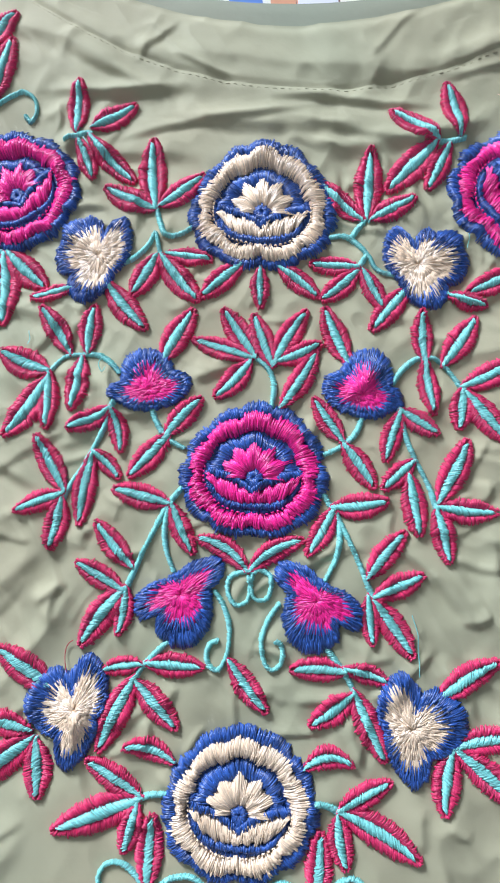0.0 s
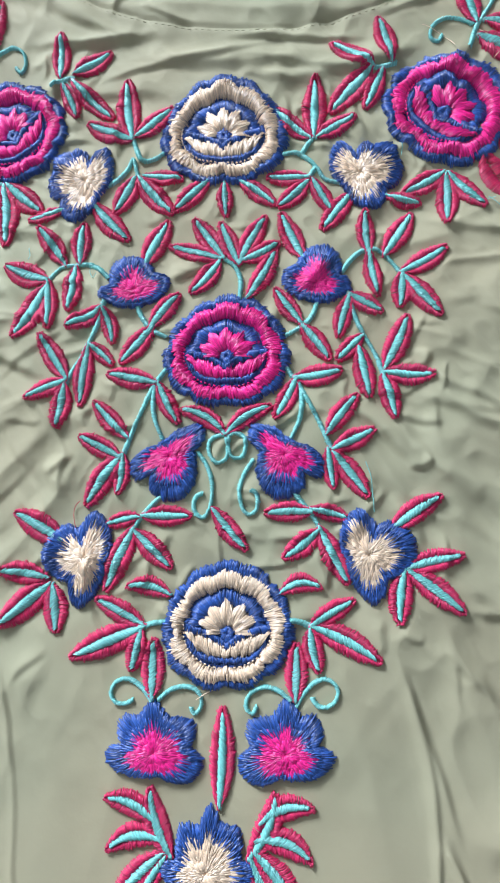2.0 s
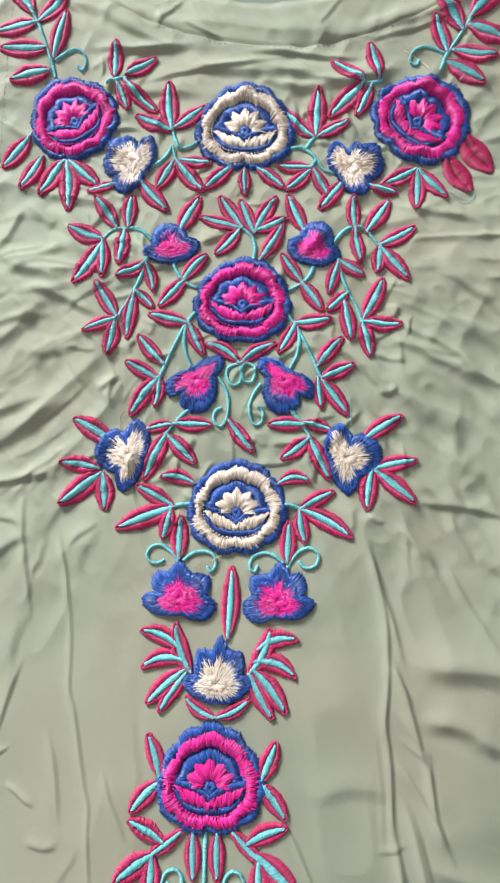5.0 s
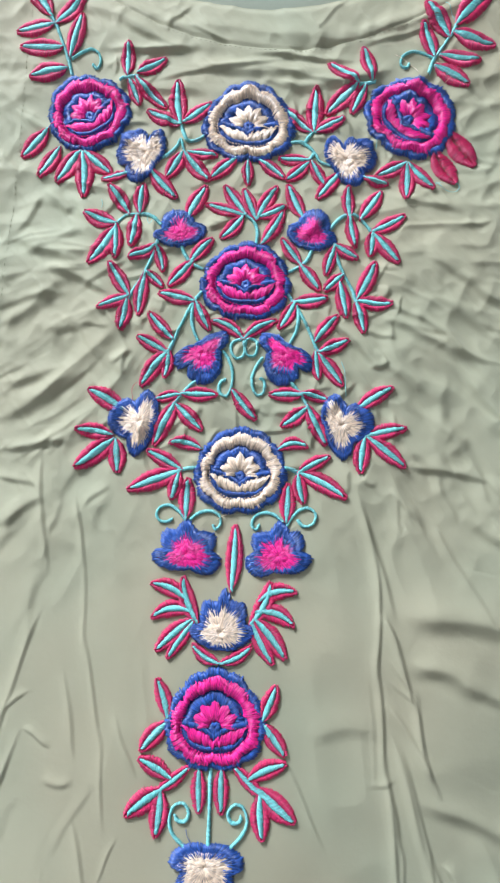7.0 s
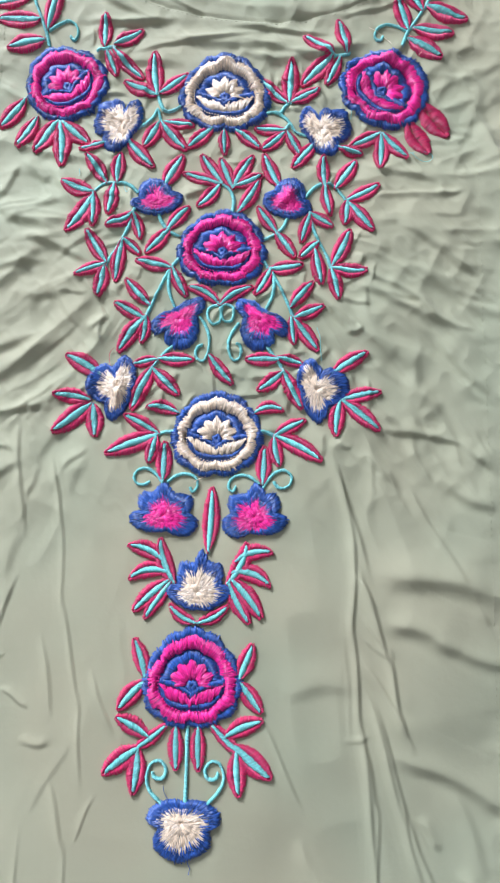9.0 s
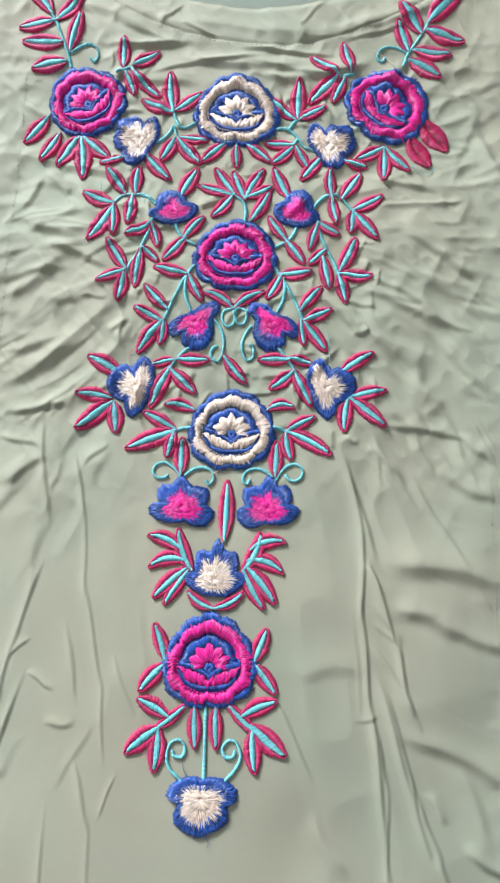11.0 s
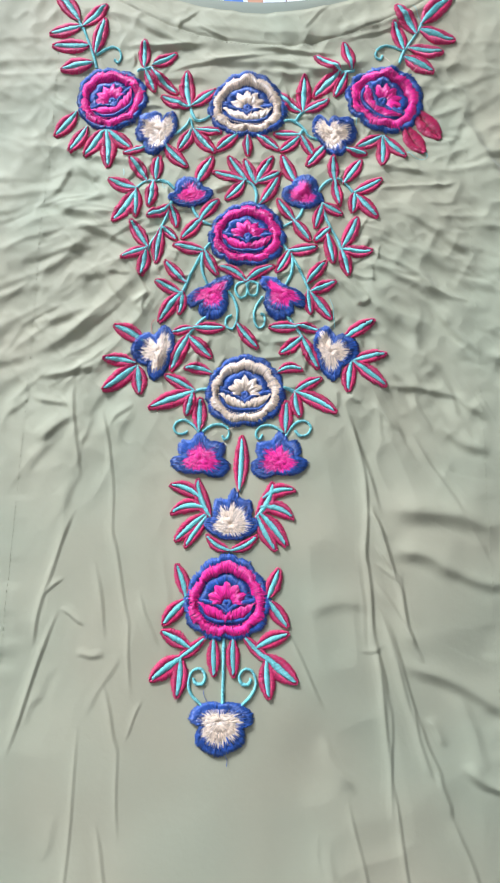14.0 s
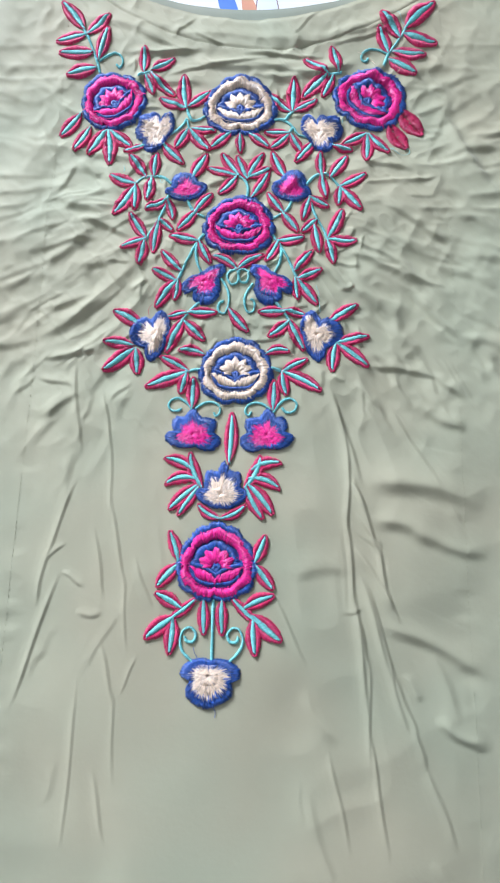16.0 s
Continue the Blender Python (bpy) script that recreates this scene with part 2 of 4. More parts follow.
def relief(x, y):
    """Height of the cloth at x, y."""
    x, y = np.atleast_1d(np.asarray(x, float)), np.atleast_1d(np.asarray(y, float))
    worked = step(-25, -8, y)
    beside = step(4.5, 9.5, np.abs(x - 0.5)) + step(-14, -20, y)
    beside = np.clip(beside, 0.25, 1.0) * (1 - 0.7 * step(14, 19, y))
    droop = 0.5 + 0.4 * step(2, -12, y)
    z = 0.32 * step(11, 21, y) - 0.17 * step(2, 10, y) - droop * (1 - np.exp(-((x / 15.0) ** 2))) + (0.20 - 0.12 * step(4, 11, y)) * wave(x / 11, y / 13 + 7) + 0.10 * wave(x / 4.6 + 3, y / 5.5)
    beside = beside * (1 - 0.35 * step(-5, -9, x))
    # creases fan out from the heavy stitching
    ax, ay = x - 0.5, 4.0 - y
    ax, ay = ax + 0.9 * wave(x / 5 + 2, y / 5), ay + 0.9 * wave(x / 5, y / 5 + 4)
    far, turn = np.hypot(ax, ay), np.arctan2(ax, ay + 1e-6)
    ridge = 1 - 2 * np.sqrt(wave(turn * 5.2, far / 8.0 + 3) ** 2 + 0.0015)
    small = 1 - 2 * np.sqrt(wave(turn * 11.0 + 7, far / 4.2) ** 2 + 0.002)
    z = z + beside * (0.45 + 0.55 * worked) * (0.17 * ridge + 0.10 * small) * step(3, 11, far) * step(1.0, 5.0, np.abs(ax))
    z = z + 0.06 * step(12.5, 14.5, y) * (1 - step(18, 20, y)) * (1 - 2 * np.sqrt(wave(x / 6.5 + 0.05 * y, y / 1.15 + 4) ** 2 + 0.01))
    z = z + 0.07 * worked * wave((x + 0.6 * y) / 2.6, (y - 0.5 * x) / 4.2 + 9)
    z = z + 0.06 * worked * (1 - 2 * np.sqrt(wave((x - 0.5 * y) / 1.9 + 5, (y + 0.5 * x) / 2.6) ** 2 + 0.01))
    z = z + 0.016 * worked * wave(x / 0.6, y / 0.7 + 20) + 0.045 * worked * (1 - 2 * np.sqrt(wave((x + 0.8 * y) / 1.1 + 15, (y - 0.7 * x) / 1.9 + 3) ** 2 + 0.004))
    z = z + 0.03 * (1 - worked) * wave(x / 1.5 + 0.1 * y, y / 14 + 2)
    for x0, y0, x1, y1, width, height in FOLDS:
        dx, dy = x1 - x0, y1 - y0
        far = math.hypot(dx, dy)
        dx, dy = dx / far, dy / far
        nx, ny = -dy, dx
        if nx * LIGHT_WAY[0] + ny * LIGHT_WAY[1] > 0:
            nx, ny = -nx, -ny
        along = ((x - x0) * dx + (y - y0) * dy) / far
        off = (x - x0) * nx + (y - y0) * ny
        near = np.nonzero((along > -0.25) & (along < 1.25) & (np.abs(off) < 4 * width))
        if not len(near[0]):
            continue
        along = along[near]
        d = off[near] / width + 0.35 * np.sin(along * 5 + x0)
        fade = step(-0.22, 0.25, along) * (1 - step(0.75, 1.22, along))
        # a pinched crest: a long flank on one side, a short steep one on the other
        flank = np.where(d < 0, 1.5, 0.75)
        crest = np.exp(1.0 - np.sqrt((d / flank) ** 2 * 2.2 + 1.0))
        z[near] += height * fade * (1.5 * crest - 0.3 * np.exp(-(((d - 1.3) / 0.7) ** 2)))
    for at in (SEAM_LEFT, SEAM_RIGHT):
        d = x - at
        pucker = wave(y / 0.9 + at, d * 0 + 3)
        z = z - 0.006 * np.exp(-((d / 0.2) ** 2)) + 0.05 * np.exp(-((d / 0.9) ** 2)) * pucker
    d = y - band_seam(x)
    z = z - 0.07 * np.exp(-((d / 0.16) ** 2)) + 0.09 * np.exp(-(((d - 0.5) / 0.5) ** 2)) + 0.06 * np.exp(-((d / 0.9) ** 2)) * wave(x / 1.1, d * 0 + 8)
    d = neck_edge(x) - y
    return z - 0.12 * np.exp(-((d / 0.35) ** 2)) - 0.08


CM = 0.01


def part(name, mesh, mat, parent, label=""):
    ob = new(name, mesh)
    mesh.materials.append(mat)
    ob.parent = parent
    return tagged(ob, label)


def mesh_of(name, verts, faces, smooth=True):
    me = bpy.data.meshes.new(name)
    me.from_pydata(np.asarray(verts).tolist(), [], np.asarray(faces).tolist())
    me.polygons.foreach_set("use_smooth", np.full(len(me.polygons), smooth))
    me.update()
    return me


def panel(name, x0, x1, low, high, cols, rows, height=relief, thick=0.05, gather=0):
    """A cloth panel between two upright edges, a lower and an upper curve, with a thickness."""
    u, v = np.meshgrid(np.linspace(0, 1, cols), np.linspace(0, 1, rows))
    x = x0 + (x1 - x0) * (u if gather == 0 else u**1.8 if gather > 0 else 1 - (1 - u) ** 1.8)
    y = low(x) + (high(x) - low(x)) * v
    z = height(x, y)
    top = np.stack([x, y, z], -1).reshape(-1, 3)
    k = np.arange((rows - 1) * cols).reshape(rows - 1, cols)[:, :-1].ravel()
    faces = np.stack([k, k + 1, k + cols + 1, k + cols], 1)
    rim = np.concatenate([np.arange(cols), np.arange(1, rows) * cols + cols - 1, (rows - 1) * cols + np.arange(cols - 2, -1, -1), np.arange(rows - 2, 0, -1) * cols])
    under = np.concatenate([top[rim], top[rim] - (0, 0, thick)])
    n, m = len(top), len(rim)
    a, b = np.arange(m), np.roll(np.arange(m), -1)
    side = np.stack([n + a, n + m + a, n + m + b, n + b], 1)
    return mesh_of(name, np.concatenate([top, under]) * CM, np.concatenate([faces, side]))


def strands(name, start, end, width=0.09, lift=0.03, bulge=0.06, jitter=0.05, end_drop=0.05):
    """Satin stitches: each a plump thread from start to end, lying on the cloth and arching over its padding."""
    start, end = np.asarray(start, float), np.asarray(end, float)
    if width >= 0.075:
        # two plies side by side
        way = end - start
        off = np.stack([-way[:, 1], way[:, 0]], 1) / np.maximum(np.hypot(way[:, 0], way[:, 1]), 1e-4)[:, None] * 0.25 * width
        start, end, width = np.concatenate([start - off, start + off]), np.concatenate([end - off, end + off]), width * 0.66
    n = len(start)
    start = start + dice.normal(0, jitter * 0.35, start.shape)
    end = end + dice.normal(0, jitter * 0.35, end.shape)
    way = end - start
    far = np.maximum(np.hypot(way[:, 0], way[:, 1]), 1e-4)[:, None]
    side = np.stack([-way[:, 1], way[:, 0]], 1) / far
    sway = dice.normal(0, 0.12, n) * width
    thick = width * dice.uniform(0.82, 1.22, n)
    rise = lift + dice.uniform(0, 0.022, n)
    ground = [relief(*(start + way * t).T) for t in (0.0, 0.5, 1.0)]
    verts = []
    for t, slim in ((0.0, 0.6), (0.2, 1.0), (0.5, 1.0), (0.8, 1.0), (1.0, 0.6)):
        c = start + way * t + side * (sway * 4 * t * (1 - t))[:, None]
        floor = ground[0] * (1 - t) * (1 - 2 * t) + ground[1] * 4 * t * (1 - t) + ground[2] * t * (2 * t - 1)
        arch = bulge * (4 * t * (1 - t)) ** 0.8 - (end_drop if t in (0.0, 1.0) else 0.0)
        for across, up in ((-0.5, -0.35), (-0.2, 0.28), (0.2, 0.28), (0.5, -0.35)):
            p = c + side * (across * thick * slim)[:, None]
            verts.append(np.concatenate([p, (floor + rise + arch + up * thick)[:, None]], 1))
    verts = np.stack(verts, 1).reshape(-1, 3)
    cell = np.array([[4 * r + q, 4 * r + q + 1, 4 * r + q + 5, 4 * r + q + 4] for r in range(4) for q in range(3)])
    faces = (cell[None] + 20 * np.arange(n)[:, None, None]).reshape(-1, 4)[:, ::-1]
    return mesh_of(name, verts * CM, faces)


def curve_through(points, pitch):
    """Points at an even pitch along a smooth curve through the given ones, and their directions."""
    p = np.array(points, float)
    p = np.concatenate([[2 * p[0] - p[1]], p, [2 * p[-1] - p[-2]]])
    fine = []
    for a, b, c, d in zip(p, p[1:], p[2:], p[3:]):
        t = np.linspace(0, 1, 30)[:, None]
        fine.append(0.5 * (2 * b + (c - a) * t + (2 * a - 5 * b + 4 * c - d) * t**2 + (3 * b - a - 3 * c + d) * t**3))
    fine = np.concatenate(fine)
    run = np.r_[0, np.cumsum(np.hypot(*np.diff(fine, axis=0).T))]
    at = np.arange(0, run[-1], pitch)
    out = np.stack([np.interp(at, run, fine[:, 0]), np.interp(at, run, fine[:, 1])], 1)
    way = np.gradient(out, axis=0) if len(out) > 1 else np.array([[1.0, 0.0]])
    return out, way / np.maximum(np.hypot(*way.T), 1e-6)[:, None]


kurta = tagged(new("kurta"), "crumpled olive rayon tunic with bright floral embroidery, lying on printed sheet", "tunic")


def cord(name, *points):
    """A stem or tendril: short slanting stitches over a cord."""
    width = 0.25 if name == "stem" else 0.205
    mid, way = curve_through(points, 0.062)
    side = np.stack([-way[:, 1], way[:, 0]], 1)
    half = 0.5 * width * (0.85 + 0.15 * np.sin(np.arange(len(mid)) * 0.11))[:, None]
    me = strands(name, mid - side * half - way * 0.06, mid + side * half + way * 0.06, 0.092, 0.035, 0.09, 0.03)
    return part(name, me, TEAL, kurta, "teal satin-stitched " + name)


def leaf(x0, y0, x1, y1, width, bend=0.0, plain=False):
    """A pointed leaf: a red satin border on both sides of a teal filling."""
    base, tip = np.array([x0, y0]), np.array([x1, y1])
    far = np.hypot(*(tip - base))
    ahead = (tip - base) / far
    left = np.array([-ahead[1], ahead[0]])
    skew = dice.uniform(-0.04, 0.04)

    def axis(s):
        s = np.asarray(s)[:, None]
        return base + ahead * far * s + left * far * (bend * 4 * s * (1 - s) + skew * np.sin(np.pi * s))

    def half(s):
        s = np.clip(s, 0.0, 1.0)
        return 0.5 * width * np.sin(np.pi * s**0.9) ** 0.82

    s = np.arange(0.0, 0.985, 0.06 / far)
    rows = []
    for sign in (1, -1):
        inner = ((0.02 if plain else 0.26) + dice.uniform(-0.08, 0.08, len(s))) * half(s)
        inner, outer = inner[:, None], (half(s) + 0.035 + dice.normal(0, 0.02, len(s)))[:, None]
        rows.append((axis(s) + sign * left * inner, axis(np.minimum(s + 0.05, 1.0)) + sign * left * outer))
    a, b = np.concatenate([r[0] for r in rows]), np.concatenate([r[1] for r in rows])
    border = part("leaf", strands("leaf", a, b, 0.086, 0.03, 0.12, 0.06), RED, kurta, "solid red satin-stitched leaf" if plain else "satin-stitched leaf with red border and teal middle")
    if not plain:
        s = np.arange(0.0, 0.86, 0.056 / far)
        wide = (0.40 * half(s + 0.02) * (1 - 0.4 * s) + 0.03 + dice.normal(0, 0.016, len(s)))[:, None]
        turn = dice.choice([-1, 1])
        part("leaf_middle", strands("leaf_middle", axis(s) - turn * left * wide, axis(s + 0.09) + turn * left * wide, 0.082, 0.085, 0.12, 0.05), TEAL, border, "teal satin filling")
    return border


def ring(name, inner, outer, angles, **more):
    """Radial stitches between two closed curves, given as functions of the angle."""
    return strands(name, inner(angles), outer(angles), **more)


def rose(x, y, rx, ry, turn, scheme):
    """A rose of nested satin rings: blue border, scalloped petal ring, blue arch, fan of pointed petals, two-lobed lip, blue heart."""
    petal = PINK if scheme == "pink" else CREAM
    tr = radians(turn)
    if turn:
        rx = ry = 0.5 * (rx + ry) * 0.97
    phase = dice.uniform(0, 6)

    def place(px, py):
        px, py = np.asarray(px) * rx, np.asarray(py) * ry
        return np.stack([x + px * math.cos(tr) - py * math.sin(tr), y + px * math.sin(tr) + py * math.cos(tr)], -1)

    def shell(wide, top, bottom, lobes=10, depth=0.0, ragged=0.0, shift=0.0):
        """A closed curve, narrower above than below, with rounded lobes that meet in sharp notches."""
        def at(a):
            q = 1 - depth * (1 - np.abs(np.cos(lobes * (a - math.pi / 2) / 2)) ** 0.7) + 0.016 * np.sin(2 * a + phase) + 0.012 * np.sin(3 * a + 2 * phase)
            q = q + ragged * dice.normal(0, 1, len(a))
            high = np.where(np.sin(a) > 0, top, bottom)
            return place(shift + q * wide * np.cos(a) * (1 - 0.15 * np.sin(a)), q * high * np.sin(a))
        return at

    def around(scale, first=0.0, last=360.0, pitch=0.07):
        count = int(abs(radians(last - first)) * scale * 0.5 * (rx + ry) / pitch)
        return radians(first) + np.arange(count) / count * radians(last - first)

    border = part("rose", ring("rose", shell(0.80, 0.78, 0.84, 11, 0.05, 0.03), shell(1.0, 1.02, 1.02, 11, 0.075, 0.014), around(0.95, pitch=0.056), width=0.085, lift=0.05, bulge=0.17), BLUE, kurta,
                  f"raised {scheme} rose with bright blue satin border")
    a = np.linspace(0, 2 * math.pi, 72, endpoint=False)
    disc = np.concatenate([[[x, y]], *[shell(0.9 * k, 0.9 * k, 0.9 * k)(a) for k in (0.25, 0.5, 0.75, 1.0)]])
    disc = np.concatenate([disc, (relief(disc[:, 0], disc[:, 1]) + 0.03)[:, None]], 1)
    faces = [(1 + 72 * r + k, 1 + 72 * r + 72 + k, 1 + 72 * r + 72 + (k + 1) % 72, 1 + 72 * r + (k + 1) % 72) for r in range(3) for k in range(72)]
    me = bpy.data.meshes.new("padding")
    me.from_pydata((disc * CM).tolist(), [], faces + [(0, 1 + k, 1 + (k + 1) % 72) for k in range(72)])
    part("padding", me, BLUE, border)
    # petal ring: wide scallops above, a smoother band below
    core, rim_line = shell(0.66, 0.57, 0.685, 7, 0.10, 0.02, -0.02), shell(0.90, 0.885, 0.93, 9, 0.12, 0.024)
    part("petal_ring", ring("petal_ring", core, rim_line, around(0.8, pitch=0.062), width=0.09, lift=0.07, bulge=0.27, jitter=0.06), petal, border, f"{scheme} satin petal ring")
    part("petal_ring_edge", ring("petal_ring_edge", shell(0.74, 0.70, 0.79, 7, 0.08, 0.05), shell(0.89, 0.87, 0.915, 9, 0.12, 0.03), around(0.85, pitch=0.14), width=0.08, lift=0.18, bulge=0.10, jitter=0.08), petal, border)
    # blue arch over the fan
    part("inner_ring", ring("inner_ring", shell(0.36, 0.28, 0.3, 5, 0.10, 0.05), shell(0.62, 0.56, 0.3, 7, 0.13, 0.02, -0.03), around(0.55, -2, 186, 0.055), width=0.085, lift=0.075, bulge=0.17), BLUE, border)
    part("lower_ring", ring("lower_ring", shell(0.58, 0.5, 0.575, ragged=0.02), shell(0.665, 0.5, 0.675, ragged=0.014), around(0.62, 172, 366, 0.06), width=0.085, lift=0.085, bulge=0.06), BLUE, border)
    a = around(0.66, 180, 360, 0.19)
    dash = shell(0.655, 0.5, 0.665)
    part("running_stitch", strands("running_stitch", dash(a - 0.022), dash(a + 0.034), 0.07, 0.23, 0.03, 0.03), petal, border)
    # five pointed petals fanning out from the heart
    a = around(0.36, -6, 186, 0.036)
    point = np.abs(((np.degrees(a) - 8) / 33.5) % 1 - 0.5) * 2
    fan = 0.54 - 0.20 * point**1.3 + 0.03 * np.sin(a) + 0.018 * dice.normal(0, 1, len(a))
    part("petal_fan", strands("petal_fan", place(0.09 * np.cos(a), 0.08 * np.sin(a) - 0.13), place(fan * np.cos(a) * 0.95, fan * np.sin(a) - 0.11), 0.088, 0.09, 0.24, 0.05), petal, border, f"fan of pointed {scheme} petals")
    # lip: two leaf-shaped lobes that join under the heart
    u = np.linspace(-1, 1, int(1.5 * rx / 0.058))
    over = -0.375 + 0.28 * np.abs(u) ** 0.8 + 0.04 * np.sin(np.pi * np.abs(u))
    under = -0.525 + 0.09 * np.abs(u) ** 2 + 0.24 * np.abs(u) ** 6
    lean = 0.10 * u
    tips = 0.018 * dice.normal(0, 1, len(u)) + 0.022 * np.sin(26 * u)
    part("petal_lip", strands("petal_lip", place(0.63 * u - lean, under + tips), place(0.63 * u + 0.02 * u, over + tips), 0.088, 0.10, 0.22, 0.05), petal, border, f"{scheme} two-lobed lip")
    n = len(u)
    part("lip_line", strands("lip_line", place(0.62 * u, over - 0.05 * dice.uniform(0.2, 1.2, n)), place(0.57 * u - 0.02, over + 0.09), 0.07, 0.23, 0.07), BLUE, border)
    part("lip_line", strands("lip_line", place(0.56 * u, under + 0.03 * dice.uniform(0, 1.2, n)), place(0.585 * u, under - 0.08), 0.07, 0.19, 0.06), BLUE, border)
    a = around(0.16, pitch=0.05)
    ruff = 0.105 + 0.02 * dice.normal(0, 1, len(a)) + 0.08 * np.clip(-np.sin(a), 0, 1) ** 6
    part("heart", strands("heart", place(0.01 * np.cos(a), 0.01 * np.sin(a) - 0.14), place(ruff * np.cos(a), ruff * np.sin(a) - 0.14), 0.08, 0.17, 0.08), BLUE, border)
    v = np.array([[-0.13, -0.27], [-0.02, -0.36], [-0.08, -0.32], [0.06, -0.32]])
    w = np.array([[-0.07, -0.32], [0.06, -0.33], [0.0, -0.37], [0.13, -0.26]])
    part("heart_stitch", strands("heart_stitch", place(v[:, 0], v[:, 1]), place(w[:, 0], w[:, 1]), 0.06, 0.24, 0.03, 0.02), petal, border)
    return border


# Outlines of the blossoms: direction in degrees, reach, share of the reach that the filling takes.
HEART = ((58, 2.4, 0.74), (28, 1.9, 0.82), (-16, 1.45, 0.86), (-45, 1.27, 0.8), (-75, 1.87, 0.82), (-95, 2.3, 0.78), (-116, 2.5, 0.72), (-133, 2.2, 0.7), (-146, 1.8, 0.8), (201, 2.25, 0.75), (175, 2.5, 0.76), (156, 2.4, 0.76), (141, 2.65, 0.6),
         (128, 2.45, 0.6), (118, 2.15, 0.66), (104, 2.1, 0.72), (90, 1.7, 0.7), (78, 1.15, 0.4), (70, 1.9, 0.6))
CLOVER = ((93, 1.65, 0.72), (76, 1.6, 0.7), (54, 1.36, 0.66), (42, 1.24, 0.7), (22, 1.62, 0.76), (7, 1.66, 0.78), (-13, 1.33, 0.8), (-50, 0.85, 0.74), (-80, 0.8, 0.72), (-110, 0.88, 0.74), (209, 1.25, 0.8), (190, 1.68, 0.76), (176, 1.6, 0.74),
          (166, 1.22, 0.7), (143, 1.5, 0.62), (126, 1.72, 0.6), (107, 1.68, 0.68))
WING = ((42, 2.48, 0.8), (27, 2.24, 0.78), (11, 1.4, 0.84), (-15, 1.5, 0.82), (-39, 1.92, 0.76), (-60, 2.3, 0.72), (-80, 2.54, 0.66), (-93, 2.5, 0.66), (-119, 2.17, 0.76), (-135, 1.4, 0.8), (217, 2.32, 0.78), (205, 2.37, 0.82), (190, 2.19, 0.82),
        (169, 1.55, 0.82), (141, 0.95, 0.8), (93, 1.0, 0.6), (62, 1.81, 0.7), (50, 2.27, 0.78))
MOTH = ((81, 2.53, 0.74), (63, 2.24, 0.78), (34, 1.62, 0.78), (-16, 1.1, 0.76), (-62, 1.7, 0.72), (-83, 2.32, 0.76), (-94, 2.7, 0.7), (-108, 2.31, 0.74), (-121, 1.6, 0.62), (-137, 1.77, 0.74), (199, 2.12, 0.68), (180, 2.3, 0.66), (160, 2.34, 0.58),
        (139, 2.27, 0.62), (119, 2.06, 0.68), (107, 1.55, 0.42), (93, 2.0, 0.5))
STAR = ((90, 3.2, 0.66), (81, 2.53, 0.66), (69, 2.2, 0.64), (58, 2.47, 0.66), (42, 2.69, 0.68), (25, 2.37, 0.7), (9, 1.88, 0.8), (-7, 2.52, 0.78), (-19, 2.7, 0.76), (-43, 2.62, 0.74), (-59, 2.15, 0.8), (-78, 1.43, 0.95), (-115, 1.66, 0.92), (221, 2.13, 0.82),
        (196, 2.6, 0.72), (182, 2.65, 0.66), (173, 2.32, 0.66), (167, 1.75, 0.74), (158, 2.11, 0.68), (137, 2.65, 0.6), (126, 2.72, 0.58), (113, 2.25, 0.62), (100, 2.84, 0.66))
LOTUS = ((86, 2.91, 0.68), (74, 2.29, 0.64), (62, 2.24, 0.7), (52, 2.53, 0.7), (37, 2.18, 0.7), (20, 1.7, 0.76), (10, 2.28, 0.74), (0, 2.35, 0.7), (-18, 1.94, 0.72), (-39, 1.6, 0.76), (-88, 1.15, 0.78), (218, 1.46, 0.76), (188, 2.07, 0.7), (175, 2.31, 0.64),
         (168, 2.1, 0.66), (161, 1.5, 0.74), (137, 1.91, 0.68), (122, 2.36, 0.66), (110, 2.2, 0.64), (98, 2.0, 0.66), (91, 2.6, 0.66))
BELL = ((90, 0.8, 0.55), (135, 1.13, 0.6), (164, 1.46, 0.64), (180, 1.45, 0.68), (194, 1.0, 0.8), (215, 1.4, 0.74), (231, 1.6, 0.72), (248, 1.56, 0.7), (270, 1.64, 0.74), (-72, 1.5, 0.7), (-58, 1.56, 0.7), (-40, 1.56, 0.72), (-14, 1.2, 0.8), (-4, 1.6, 0.7),
        (11, 1.63, 0.66), (34, 1.33, 0.6), (60, 1.0, 0.56))


